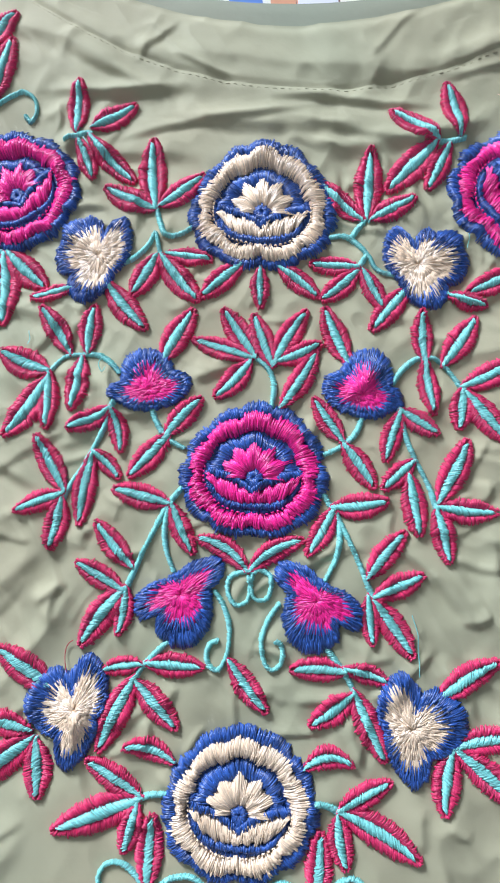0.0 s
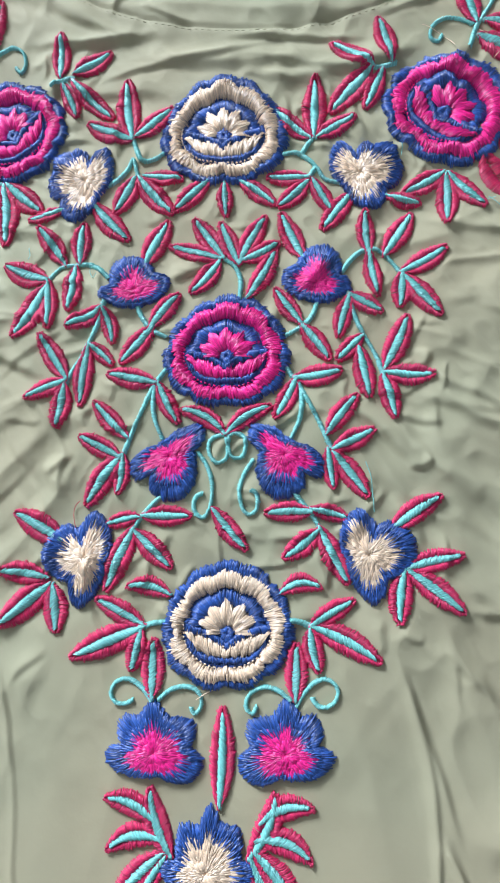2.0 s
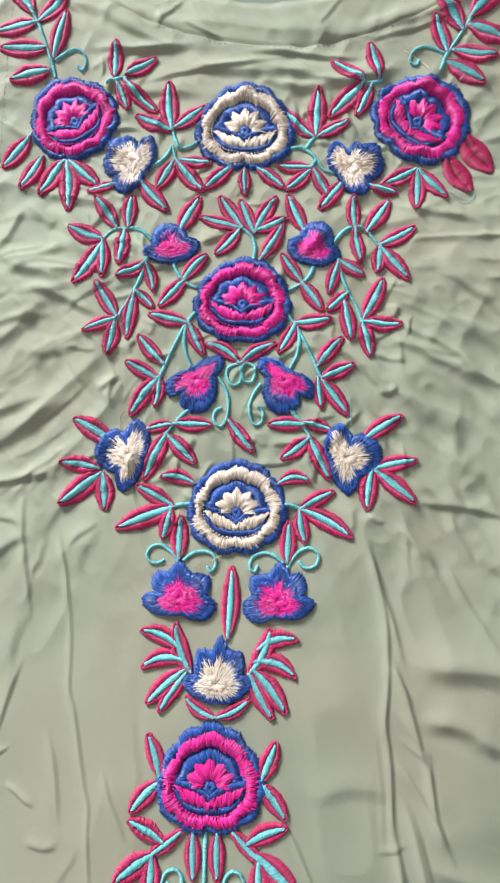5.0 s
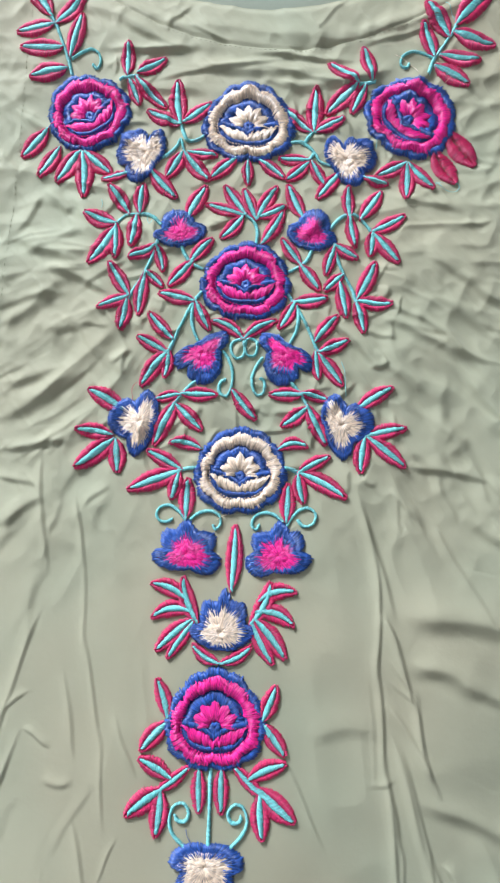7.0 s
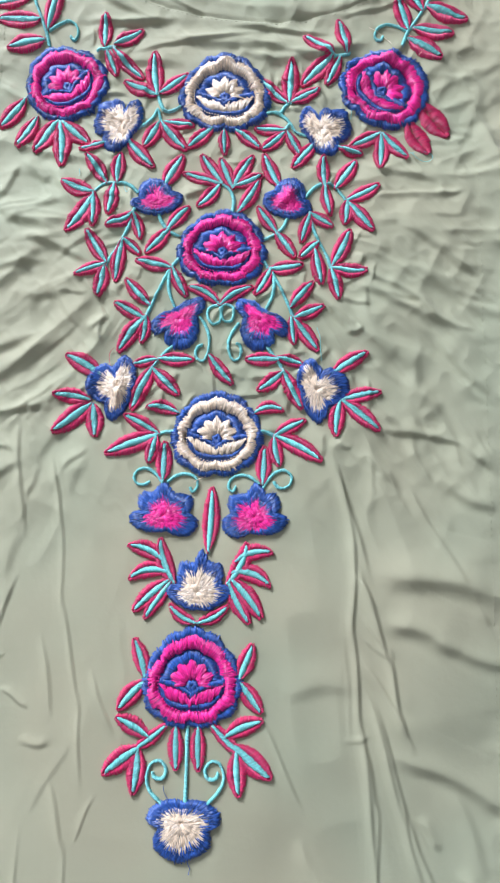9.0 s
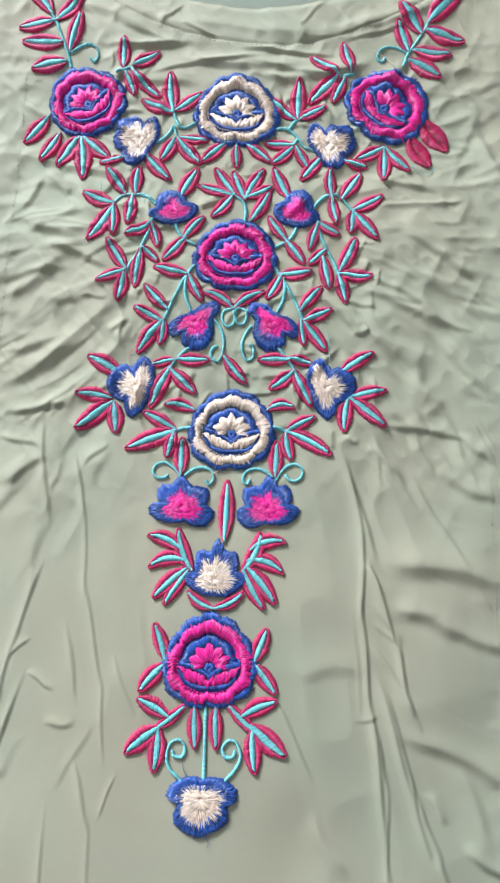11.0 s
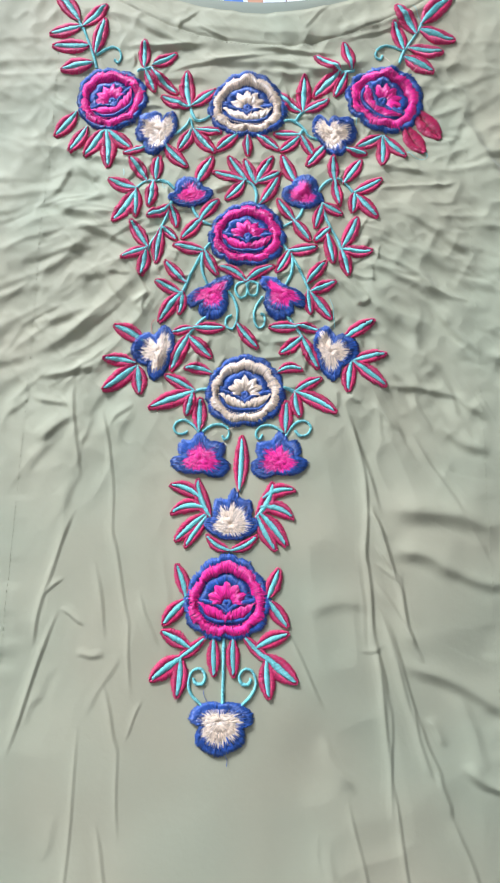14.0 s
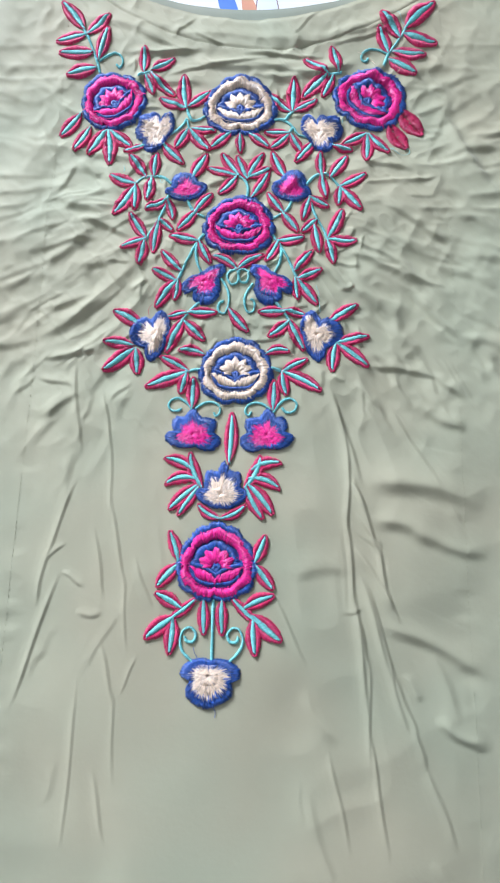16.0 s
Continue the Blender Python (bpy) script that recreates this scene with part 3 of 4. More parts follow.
def blossom(x, y, rx, ry, petals, scheme, mirror):
    """A small lobed flower: a blue border of radial stitches round a ragged filling."""
    filling = PINK if scheme == "pink" else CREAM
    a = np.linspace(0, 2 * math.pi, 720, endpoint=False)

    ways = sorted((way % 360, size, min(share * (1.06 if scheme == "pink" else 1.18), 0.96)) for way, size, share in petals)
    knots = np.array([(w + turn, r, share) for turn in (-360, 0, 360) for w, r, share in ways])
    fine = np.arange(-20, 381, 1.0)
    soft = np.array([0.1, 0.2, 0.4, 0.2, 0.1])
    sizes = np.convolve(np.interp(fine, knots[:, 0], knots[:, 1]), soft, "same")
    shares = np.convolve(np.interp(fine, knots[:, 0], knots[:, 2]), soft, "same")

    def petal_at(a):
        d = np.degrees(a) % 360
        return np.interp(d, fine, sizes), np.interp(d, fine, shares)

    def reach(a):
        return petal_at(a)[0]

    r = reach(a)
    px, py = r * np.cos(a) * mirror, r * np.sin(a)
    sx, sy = 2 * rx / np.ptp(px), 2 * ry / np.ptp(py)
    ox, oy = x - sx * (px.max() + px.min()) / 2, y - sy * (py.max() + py.min()) / 2

    def at(scale, ang):
        q = scale * reach(ang)
        return np.stack([ox + sx * mirror * q * np.cos(ang), oy + sy * q * np.sin(ang)], 1)

    edge = at(1.0, a)
    run = np.r_[0, np.cumsum(np.hypot(*np.diff(edge, axis=0).T))]

    def spread(count):
        return np.interp((np.arange(count) + dice.uniform(0, 0.6, count)) / count * run[-1], run, a)

    n = int(run[-1] / 0.046)
    ang = spread(n)
    fill = petal_at(ang)[1]
    outline = part("blossom", strands("blossom", at(fill - dice.uniform(0.02, 0.26, n), ang + dice.normal(0, 0.04, n)), at(1.0 + 0.022 * dice.normal(0, 1, n), ang), 0.082, 0.05, 0.17), BLUE, kurta,
                   f"small satin-stitched blossom, {scheme} with blue edge")
    ring_pts = [at(k, a[::10]) for k in (0.2, 0.4, 0.72)]
    disc = np.concatenate([[[ox, oy]], *ring_pts])
    disc = np.concatenate([disc, (relief(disc[:, 0], disc[:, 1]) + np.r_[0.10, np.full(144, 0.09), np.full(72, 0.03)])[:, None]], 1)
    faces = [(1 + 72 * q + k, 1 + 72 * q + 72 + k, 1 + 72 * q + 72 + (k + 1) % 72, 1 + 72 * q + (k + 1) % 72) for q in range(2) for k in range(72)]
    me = bpy.data.meshes.new("padding")
    me.from_pydata((disc * CM).tolist(), [], faces + [(0, 1 + k, 1 + (k + 1) % 72) for k in range(72)])
    part("padding", me, filling if scheme == "pink" else BLUE, outline)
    # overlapping rows of stitches, the inner ones on top
    for row, (low, high) in enumerate(((0.46, 1.0), (0.26, 0.76), (0.04, 0.5))):
        n = int(run[-1] * (0.85, 0.6, 0.38)[row] / 0.066)
        ang = spread(n)
        fill = petal_at(ang)[1]
        starts = at(fill * (low + dice.uniform(-0.08, 0.08, n)), ang + dice.normal(0, 0.05, n))
        ends = at(fill * (high + dice.uniform(-0.14, 0.08, n)), ang)
        me = strands("filling", starts, ends, 0.088, 0.08 + 0.035 * row, 0.17, 0.07)
        part("filling", me, filling, outline, f"{scheme} satin filling")
    n = int(run[-1] / (0.09 if scheme == "pink" else 0.13))
    ang = spread(n)
    tip = petal_at(ang)[1] - dice.uniform(0.0, 0.12, n)
    part("shading_stitch", strands("shading_stitch", at(tip - dice.uniform(0.1, 0.34, n), ang + dice.normal(0, 0.04, n)), at(tip + 0.1, ang), 0.055, 0.20, 0.07), BLUE, outline)
    return outline


# ---- bed sheet and tunic panels ----
def flat(value):
    return lambda x: np.full_like(x, value)


def sheet_relief(x, y):
    return 0.12 * wave(x / 16, y / 14) - 2.0


bedsheet = tagged(new("bedsheet", panel("bedsheet", -130, 130, flat(-130), flat(110), 120, 120, sheet_relief, 0.1)), "white cotton sheet with large blue and peach flower print", "bed sheet")
bedsheet.data.materials.append(SHEET)


def box(name, mat, lo, hi, label):
    bm = bmesh.new()
    bmesh.ops.create_cube(bm, size=1.0)
    for v in bm.verts:
        v.co = [lo[k] + (v.co[k] + 0.5) * (hi[k] - lo[k]) for k in range(3)]
    me = bpy.data.meshes.new(name)
    bm.to_mesh(me)
    bm.free()
    ob = new(name, me)
    me.materials.append(mat)
    return tagged(ob, label, name.split("_")[0], "", "structure")


# Added room, never in view: encloses the lamp and sets the bounced light.
X0, X1, Y0, Y1, Z0, Z1 = -3.15, 1.9, -1.9, WALL_Y, -0.0235, 2.6
box("floor", FLOOR, (X0 - 0.12, Y0 - 0.12, Z0 - 0.1), (X1 + 0.12, Y1 + 0.12, Z0), "plain grey floor under the sheet")
box("ceiling", WALL, (X0 - 0.12, Y0 - 0.12, Z1), (X1 + 0.12, Y1 + 0.12, Z1 + 0.1), "added unseen ceiling that bounces the window light")
box("wall_east", WALL, (X1, Y0 - 0.12, Z0), (X1 + 0.12, Y1 + 0.12, Z1), "added unseen wall that bounces the window light")
box("wall_west", WALL, (X0 - 0.12, Y0 - 0.12, Z0), (X0, Y1 + 0.12, Z1), "added unseen wall that bounces the window light")
box("wall_south", WALL, (X0, Y0 - 0.12, Z0), (X1, Y0, Z1), "added unseen wall that bounces the window light")
for a, b, low, high in ((X0, WIN_X - WIN_W / 2, Z0, Z1), (WIN_X + WIN_W / 2, X1, Z0, Z1), (WIN_X - WIN_W / 2, WIN_X + WIN_W / 2, Z0, WIN_Z - WIN_H / 2), (WIN_X - WIN_W / 2, WIN_X + WIN_W / 2, WIN_Z + WIN_H / 2, Z1)):
    box("wall_north", WALL, (a, Y1, low), (b, Y1 + 0.12, high), "added unseen wall round the window opening")


def print_patch(name, x, y, rx, ry, turn, mat, height=0.03):
    """A printed shape of the sheet, one petal long."""
    a = np.linspace(0, 2 * math.pi, 40, endpoint=False)
    q = 1 + 0.08 * np.sin(3 * a + x)
    px, py = rx * q * np.cos(a), ry * q * np.sin(a)
    c, s = math.cos(radians(turn)), math.sin(radians(turn))
    px, py = x + px * c - py * s, y + px * s + py * c
    z = sheet_relief(px, py) + height
    me = mesh_of(name, np.stack([px, py, z], 1) * CM, [list(range(40))])
    return part(name, me, mat, bedsheet)


def back_relief(x, y):
    return -0.75 + 0.06 * wave(x / 3, y / 3) - 0.05 * np.exp(-(((y - back_edge(x)) / 0.3) ** 2))


part("front_panel", panel("front_panel", SEAM_LEFT, SEAM_RIGHT, flat(-62.0), band_seam, 420, 860), CLOTH, kurta, "olive front panel, creased and puckered by the stitching")
part("neckband", panel("neckband", SEAM_LEFT, SEAM_RIGHT, band_seam, neck_edge, 420, 48), CLOTH, kurta, "plain olive neckband sewn along a curved seam")
part("side_panel", panel("side_panel", -42.0, SEAM_LEFT, flat(-62.0), flat(band_seam(SEAM_LEFT)), 90, 540, gather=-1), CLOTH, kurta, "olive side panel with soft folds")
part("side_panel", panel("side_panel", SEAM_RIGHT, 42.0, flat(-62.0), flat(band_seam(SEAM_RIGHT)), 90, 540, gather=1), CLOTH, kurta, "olive side panel with soft folds")
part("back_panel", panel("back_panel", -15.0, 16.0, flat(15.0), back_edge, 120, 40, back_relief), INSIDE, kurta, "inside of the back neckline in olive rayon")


def seam_stitches(name, points, pitch, length):
    """A line of machine stitches sunk into the cloth."""
    mid, way = curve_through(points, pitch)
    me = strands(name, mid - way * length / 2, mid + way * length / 2, 0.03, 0.002, 0.008, 0.01, 0.02)
    return part(name, me, CLOTH, kurta)


for at in (SEAM_LEFT - 0.22, SEAM_RIGHT + 0.22):
    seam_stitches("seam_stitching", [(at, y) for y in (-60, -40, -20, 0, 12, 24)], 0.42, 0.26)
seam_stitches("seam_stitching", [(x, band_seam(float(x)) - 0.16) for x in (-12, -9, -6, -3, 0, 3, 6, 9, 12, 14)], 0.36, 0.22)

# ---- embroidery ----
# sprig beside the pink rose and the cream rose
cord("stem", (-9.30, 15.31), (-8.73, 15.54), (-8.09, 15.66))
leaf(-8.82, 15.61, -8.86, 18.37, 0.98)
leaf(-8.16, 15.83, -6.16, 17.20, 1.12)
leaf(-8.23, 15.58, -5.94, 13.37, 0.99)
leaf(-8.72, 15.35, -7.86, 13.41, 0.85)
cord("stem", (-4.89, 12.12), (-4.61, 11.28), (-4.37, 10.85), (-3.76, 10.88), (-3.15, 11.21))
leaf(-4.89, 12.02, -5.25, 15.48, 1.25)
leaf(-4.83, 12.02, -7.33, 13.10, 1.13)
leaf(-4.81, 12.14, -2.80, 13.74, 1.12)
cord("stem", (-6.27, 9.36), (-5.51, 9.81), (-5.03, 10.45), (-4.82, 10.90), (-4.56, 9.98))
leaf(-4.62, 9.95, -5.65, 7.86, 1.11)
leaf(-4.56, 9.95, -2.65, 7.72, 1.10)
leaf(-4.34, 9.94, -2.20, 9.67, 0.77)
leaf(-0.80, 9.62, -2.63, 7.90, 1.00)
leaf(-0.12, 9.41, -0.02, 7.51, 0.76)
leaf(0.62, 9.44, 2.45, 8.08, 0.95)
leaf(-8.23, 8.25, -10.17, 7.73, 0.73)
leaf(-6.85, 8.59, -4.88, 6.38, 1.09)
cord("stem", (4.37, 11.74), (3.98, 11.25), (3.74, 10.90))
cord("stem", (2.87, 10.91), (3.47, 10.97), (4.08, 10.59), (4.53, 10.04), (4.92, 9.44), (5.77, 9.23))
cord("stem", (4.45, 10.13), (4.12, 9.53))
leaf(4.37, 11.65, 4.52, 15.09, 1.20)
leaf(4.28, 11.65, 2.14, 13.52, 1.04)
leaf(4.47, 11.64, 6.52, 12.81, 1.01)
leaf(4.18, 9.53, 1.97, 9.62, 0.79)
leaf(4.12, 9.41, 2.51, 7.93, 0.94)
leaf(4.23, 9.46, 5.21, 7.69, 0.86)
leaf(6.29, 8.74, 4.66, 6.63, 1.02)
leaf(7.80, 8.45, 9.61, 8.03, 0.74)
cord("stem", (8.64, 15.70), (7.98, 15.49), (7.36, 15.46))
leaf(8.42, 15.65, 7.80, 18.40, 1.05)
leaf(7.55, 15.45, 5.33, 16.96, 1.14)
leaf(7.44, 15.46, 5.20, 13.09, 1.29)
leaf(7.98, 15.43, 6.99, 13.15, 0.92)
# leaves under the two shoulder roses
leaf(10.85, 9.68, 8.67, 8.53, 0.96)
leaf(10.83, 9.68, 10.71, 6.78, 1.03)
leaf(10.93, 9.67, 12.67, 7.69, 1.04)
leaf(13.68, 12.22, 15.64, 9.70, 1.67, plain=True)
leaf(12.73, 10.72, 14.22, 8.22, 1.63, plain=True)
leaf(-14.11, 11.51, -16.01, 9.55, 1.37)
leaf(-13.21, 10.23, -14.61, 7.97, 1.25)
leaf(-11.70, 10.02, -13.34, 7.58, 1.41)
leaf(-11.67, 10.02, -11.30, 6.38, 1.32)
leaf(-11.59, 10.02, -9.50, 8.24, 1.29)
# sprigs running up to the shoulders
cord("stem", (-12.90, 15.91), (-13.21, 17.03), (-13.92, 18.91), (-14.50, 20.18), (-15.60, 21.81), (-16.59, 23.22))
leaf(-13.17, 16.41, -15.87, 15.61, 1.47)
leaf(-13.51, 17.88, -16.78, 17.97, 1.43)
leaf(-14.38, 19.89, -17.13, 19.23, 1.46)
leaf(-14.61, 20.41, -16.91, 23.58, 1.37)
leaf(-14.33, 19.83, -12.36, 22.12, 1.40)
leaf(-13.08, 17.09, -12.41, 20.77, 1.15)
cord("tendril", (-12.93, 17.09), (-12.21, 17.66), (-11.55, 17.83), (-11.00, 17.44), (-10.86, 16.76), (-11.12, 16.37), (-11.43, 16.70))
cord("stem", (12.42, 16.57), (12.84, 17.76), (13.55, 18.90), (14.47, 20.46))
leaf(13.95, 19.42, 12.28, 22.26, 1.43)
leaf(14.33, 20.34, 17.24, 23.64, 1.57)
leaf(14.17, 20.00, 17.27, 19.09, 1.50)
leaf(13.13, 18.04, 16.26, 17.95, 1.37)
leaf(12.82, 17.25, 15.30, 15.81, 1.44)
leaf(12.84, 17.81, 12.08, 20.62, 1.19)
cord("tendril", (12.65, 17.81), (12.00, 18.15), (11.24, 18.20), (10.56, 17.74), (10.45, 17.12), (10.82, 16.90), (11.02, 17.24))
# left side sprays
cord("stem", (-5.83, 4.42), (-6.35, 4.94), (-6.96, 5.22), (-7.67, 5.21), (-8.38, 5.06), (-8.92, 4.31))
leaf(-8.00, 5.16, -9.61, 7.36, 0.97)
leaf(-7.34, 5.20, -7.21, 7.51, 0.98)
leaf(-7.51, 5.21, -7.73, 2.68, 0.97)
leaf(-8.81, 4.38, -11.13, 5.26, 1.29)
leaf(-8.87, 4.45, -8.77, 1.87, 0.93)
leaf(-8.80, 4.21, -10.61, 1.52, 1.36)
leaf(-4.11, 4.87, -2.86, 7.41, 1.19)
cord("stem", (-4.43, 3.20), (-4.14, 2.42), (-3.58, 1.70), (-2.83, 1.30))
leaf(-3.48, 1.97, -5.11, 0.00, 1.04)
leaf(-3.74, 1.76, -2.25, 3.51, 1.00)
cord("stem", (-5.94, 3.19), (-6.34, 2.01), (-6.75, 1.00), (-7.24, 0.04), (-7.67, -0.76), (-7.90, -1.39))
leaf(-6.03, 2.91, -7.88, 1.93, 0.88)
leaf(-6.09, 2.97, -5.47, 1.01, 0.77)
leaf(-6.76, 1.11, -5.42, -0.07, 0.70)
leaf(-6.65, 1.06, -6.97, -2.07, 0.94)
leaf(-7.62, -0.76, -9.16, 1.66, 0.99)
leaf(-7.62, -0.70, -9.75, -1.60, 0.88)
leaf(-7.77, -0.86, -8.12, -3.07, 0.99)
# fan above the pink rose in the middle
cord("stem", (0.66, 3.21), (0.71, 4.12), (0.46, 4.82), (-0.15, 5.37))
leaf(-0.10, 5.26, -2.85, 6.06, 0.90)
leaf(-0.05, 5.26, -1.64, 7.48, 1.02)
leaf(0.65, 4.90, -0.31, 7.32, 0.96)
leaf(0.60, 4.85, 1.97, 7.52, 0.99)
leaf(0.65, 5.12, 2.66, 6.07, 0.90)
leaf(-0.26, 5.24, -1.77, 3.49, 1.00)
leaf(0.97, 3.12, 2.44, 5.74, 0.95)
# right side sprays
leaf(3.80, 5.05, 2.69, 7.67, 1.03)
cord("stem", (4.43, 3.11), (4.16, 2.30), (3.64, 1.72), (2.87, 1.31))
leaf(3.67, 1.80, 2.36, 3.71, 0.89)
leaf(3.56, 1.86, 4.96, -0.00, 0.95)
cord("stem", (5.61, 4.42), (6.04, 5.07), (6.67, 5.55), (7.45, 5.49), (7.99, 4.95), (8.58, 4.17))
leaf(6.93, 5.32, 6.81, 7.71, 0.86)
leaf(6.93, 5.59, 7.29, 3.11, 0.80)
leaf(7.59, 5.18, 9.12, 7.54, 1.08)
leaf(8.33, 4.34, 10.70, 5.67, 1.02)
leaf(8.49, 4.44, 8.29, 2.55, 0.96)
leaf(8.53, 4.28, 10.23, 2.10, 1.07)
cord("stem", (5.85, 3.48), (6.13, 2.25), (6.60, 1.18), (7.08, 0.25), (7.44, -0.80))
leaf(5.84, 3.32, 7.50, 2.35, 0.88)
leaf(5.95, 3.31, 5.34, 1.10, 0.84)
leaf(6.56, 1.26, 5.21, -0.06, 0.80)
leaf(6.29, 0.73, 6.72, -1.84, 0.98)
leaf(7.40, -0.54, 8.65, 2.22, 1.08)
leaf(7.30, -0.59, 9.79, -0.71, 0.98)
leaf(7.35, -0.54, 7.89, -2.85, 0.92)
# stems under the pink rose
cord("stem", (-2.84, -0.31), (-3.34, -0.99), (-3.88, -2.13), (-4.36, -3.22), (-4.78, -4.29))
cord("stem", (-3.29, -0.94), (-3.42, -1.80), (-3.34, -2.71), (-2.95, -3.69))
leaf(-3.19, -0.99, -5.72, -0.44, 1.00)
leaf(-3.24, -0.88, -2.20, -2.96, 0.82)
leaf(-4.55, -3.63, -6.29, -1.81, 0.91)
leaf(-4.87, -4.54, -6.95, -3.45, 0.90)
leaf(-4.78, -4.29, -6.57, -6.79, 1.15)
leaf(-4.83, -4.29, -5.01, -6.25, 0.80)
cord("stem", (2.88, -0.30), (3.43, -1.15), (4.02, -2.24), (4.58, -3.44), (5.03, -4.52))
cord("stem", (3.48, -1.05), (3.58, -1.90), (3.47, -2.79), (3.08, -3.68))
leaf(3.13, -0.83, 5.53, -0.46, 1.02)
leaf(3.39, -0.73, 2.29, -2.80, 0.86)
leaf(4.65, -3.62, 6.18, -1.60, 0.92)
leaf(4.88, -4.27, 6.95, -3.26, 0.94)
leaf(4.93, -4.27, 6.54, -6.46, 0.98)
leaf(4.74, -4.12, 4.97, -6.07, 0.76)
leaf(0.05, -3.57, -2.14, -2.26, 0.84, bend=-0.10)
leaf(-0.00, -3.57, 2.24, -2.14, 0.85, bend=0.10)
cord("tendril", (0.33, -3.52), (-0.26, -3.54), (-0.71, -3.82), (-0.72, -4.40), (-0.39, -4.83), (0.03, -4.65), (0.13, -4.15), (0.05, -3.67))
cord("tendril", (-0.16, -3.47), (0.50, -3.42), (0.91, -3.68), (0.93, -4.23), (0.71, -4.58), (0.31, -4.53), (0.15, -4.08), (0.20, -3.62))
cord("tendril", (-1.26, -4.32), (-0.84, -4.97), (-0.60, -5.77), (-0.64, -6.64), (-0.93, -7.29), (-1.30, -7.20), (-1.46, -6.76), (-1.32, -6.36), (-1.02, -6.22))
cord("tendril", (1.31, -4.69), (0.92, -5.28), (0.67, -6.07), (0.78, -6.86), (1.07, -7.20), (1.42, -7.01), (1.52, -6.57), (1.42, -6.22), (1.17, -6.08))
leaf(-0.61, -6.81, 1.03, -8.83, 0.88)
# sprays beside the cream blossoms
cord("stem", (-2.83, -6.21), (-3.47, -6.85), (-4.05, -7.54), (-4.23, -8.10))
leaf(-3.91, -7.24, -5.61, -7.63, 0.67)
leaf(-3.91, -7.24, -1.50, -7.24, 0.93)
leaf(-4.14, -7.63, -5.49, -10.69, 1.13)
leaf(-4.24, -7.83, -2.41, -9.63, 1.01)
cord("stem", (3.04, -6.08), (3.57, -6.72), (4.05, -7.37), (4.43, -8.09))
leaf(4.06, -7.11, 1.79, -7.13, 0.89)
leaf(3.82, -6.96, 5.65, -7.40, 0.72)
leaf(4.34, -7.83, 2.61, -9.18, 0.97)
leaf(4.24, -7.64, 5.55, -10.34, 0.96)
leaf(-7.41, -8.46, -9.99, -7.01, 1.20)
leaf(-8.09, -10.06, -10.60, -9.74, 0.98)
leaf(-8.01, -10.20, -10.47, -12.24, 1.29)
leaf(-7.97, -10.24, -7.67, -12.51, 1.14)
leaf(7.40, -7.97, 9.84, -6.35, 1.03)
leaf(7.95, -9.65, 10.73, -9.02, 0.96)
leaf(8.05, -9.61, 7.74, -12.05, 1.04)
leaf(8.09, -9.61, 10.61, -11.57, 1.08)
# leaves round the large cream rose
leaf(-2.36, -10.83, -4.51, -10.42, 0.84, bend=-0.12)
leaf(2.43, -10.75, 4.39, -10.46, 0.83, bend=0.20)
cord("stem", (-2.76, -12.00), (-3.25, -12.05), (-3.78, -12.24))
cord("stem", (2.86, -11.87), (3.33, -11.93), (3.89, -12.16))
leaf(-3.64, -12.14, -5.93, -10.95, 0.93)
leaf(-3.49, -12.10, -6.98, -13.56, 1.25)
leaf(-3.76, -12.24, -4.17, -14.11, 0.93)
leaf(-3.15, -15.30, -3.16, -12.64, 1.01)
leaf(3.75, -12.16, 5.82, -10.98, 0.86)
leaf(3.71, -12.07, 6.90, -13.66, 1.10)
leaf(3.80, -12.16, 4.17, -14.10, 0.94)
leaf(3.11, -15.32, 3.18, -12.80, 0.96)
cord("tendril", (-3.19, -15.30), (-3.64, -14.78), (-4.23, -14.43), (-4.81, -14.57), (-5.03, -15.03), (-4.77, -15.42), (-4.34, -15.46), (-4.01, -15.28))
cord("tendril", (-2.86, -15.25), (-2.35, -14.85), (-1.68, -14.72), (-1.11, -14.96), (-0.98, -15.46), (-1.26, -15.84), (-1.47, -15.58))
cord("tendril", (2.88, -15.20), (2.33, -14.81), (1.72, -14.71), (1.16, -14.96), (0.97, -15.49), (1.25, -15.79), (1.44, -15.48))
cord("tendril", (3.18, -15.45), (3.49, -14.92), (3.96, -14.48), (4.51, -14.34), (4.95, -14.72), (4.82, -15.25), (4.40, -15.49), (4.04, -15.39), (3.85, -15.09))
leaf(-0.17, -19.66, -0.04, -15.51, 1.04)
# leaves round the small cream blossom
leaf(-2.90, -20.13, -5.12, -19.26, 1.00, bend=-0.12)
leaf(-2.07, -21.56, -3.14, -18.76, 1.02, bend=0.10)
leaf(-2.52, -20.85, -4.99, -21.33, 1.00, bend=-0.14)
leaf(-2.43, -21.24, -4.60, -23.25, 1.08, bend=-0.06)
leaf(-2.32, -21.37, -3.87, -23.65, 0.88)
leaf(1.50, -20.11, 3.89, -19.49, 1.00, bend=0.16)
leaf(1.00, -21.52, 2.25, -18.88, 1.02, bend=-0.10)
leaf(1.31, -20.72, 3.76, -21.52, 1.06, bend=0.12)
leaf(1.26, -21.11, 3.26, -23.47, 1.14, bend=0.06)
leaf(1.13, -21.32, 2.53, -23.81, 0.88)
leaf(-0.68, -23.80, -2.39, -22.72, 0.72, bend=0.12)
leaf(-0.75, -23.80, 1.21, -22.72, 0.72, bend=-0.12)
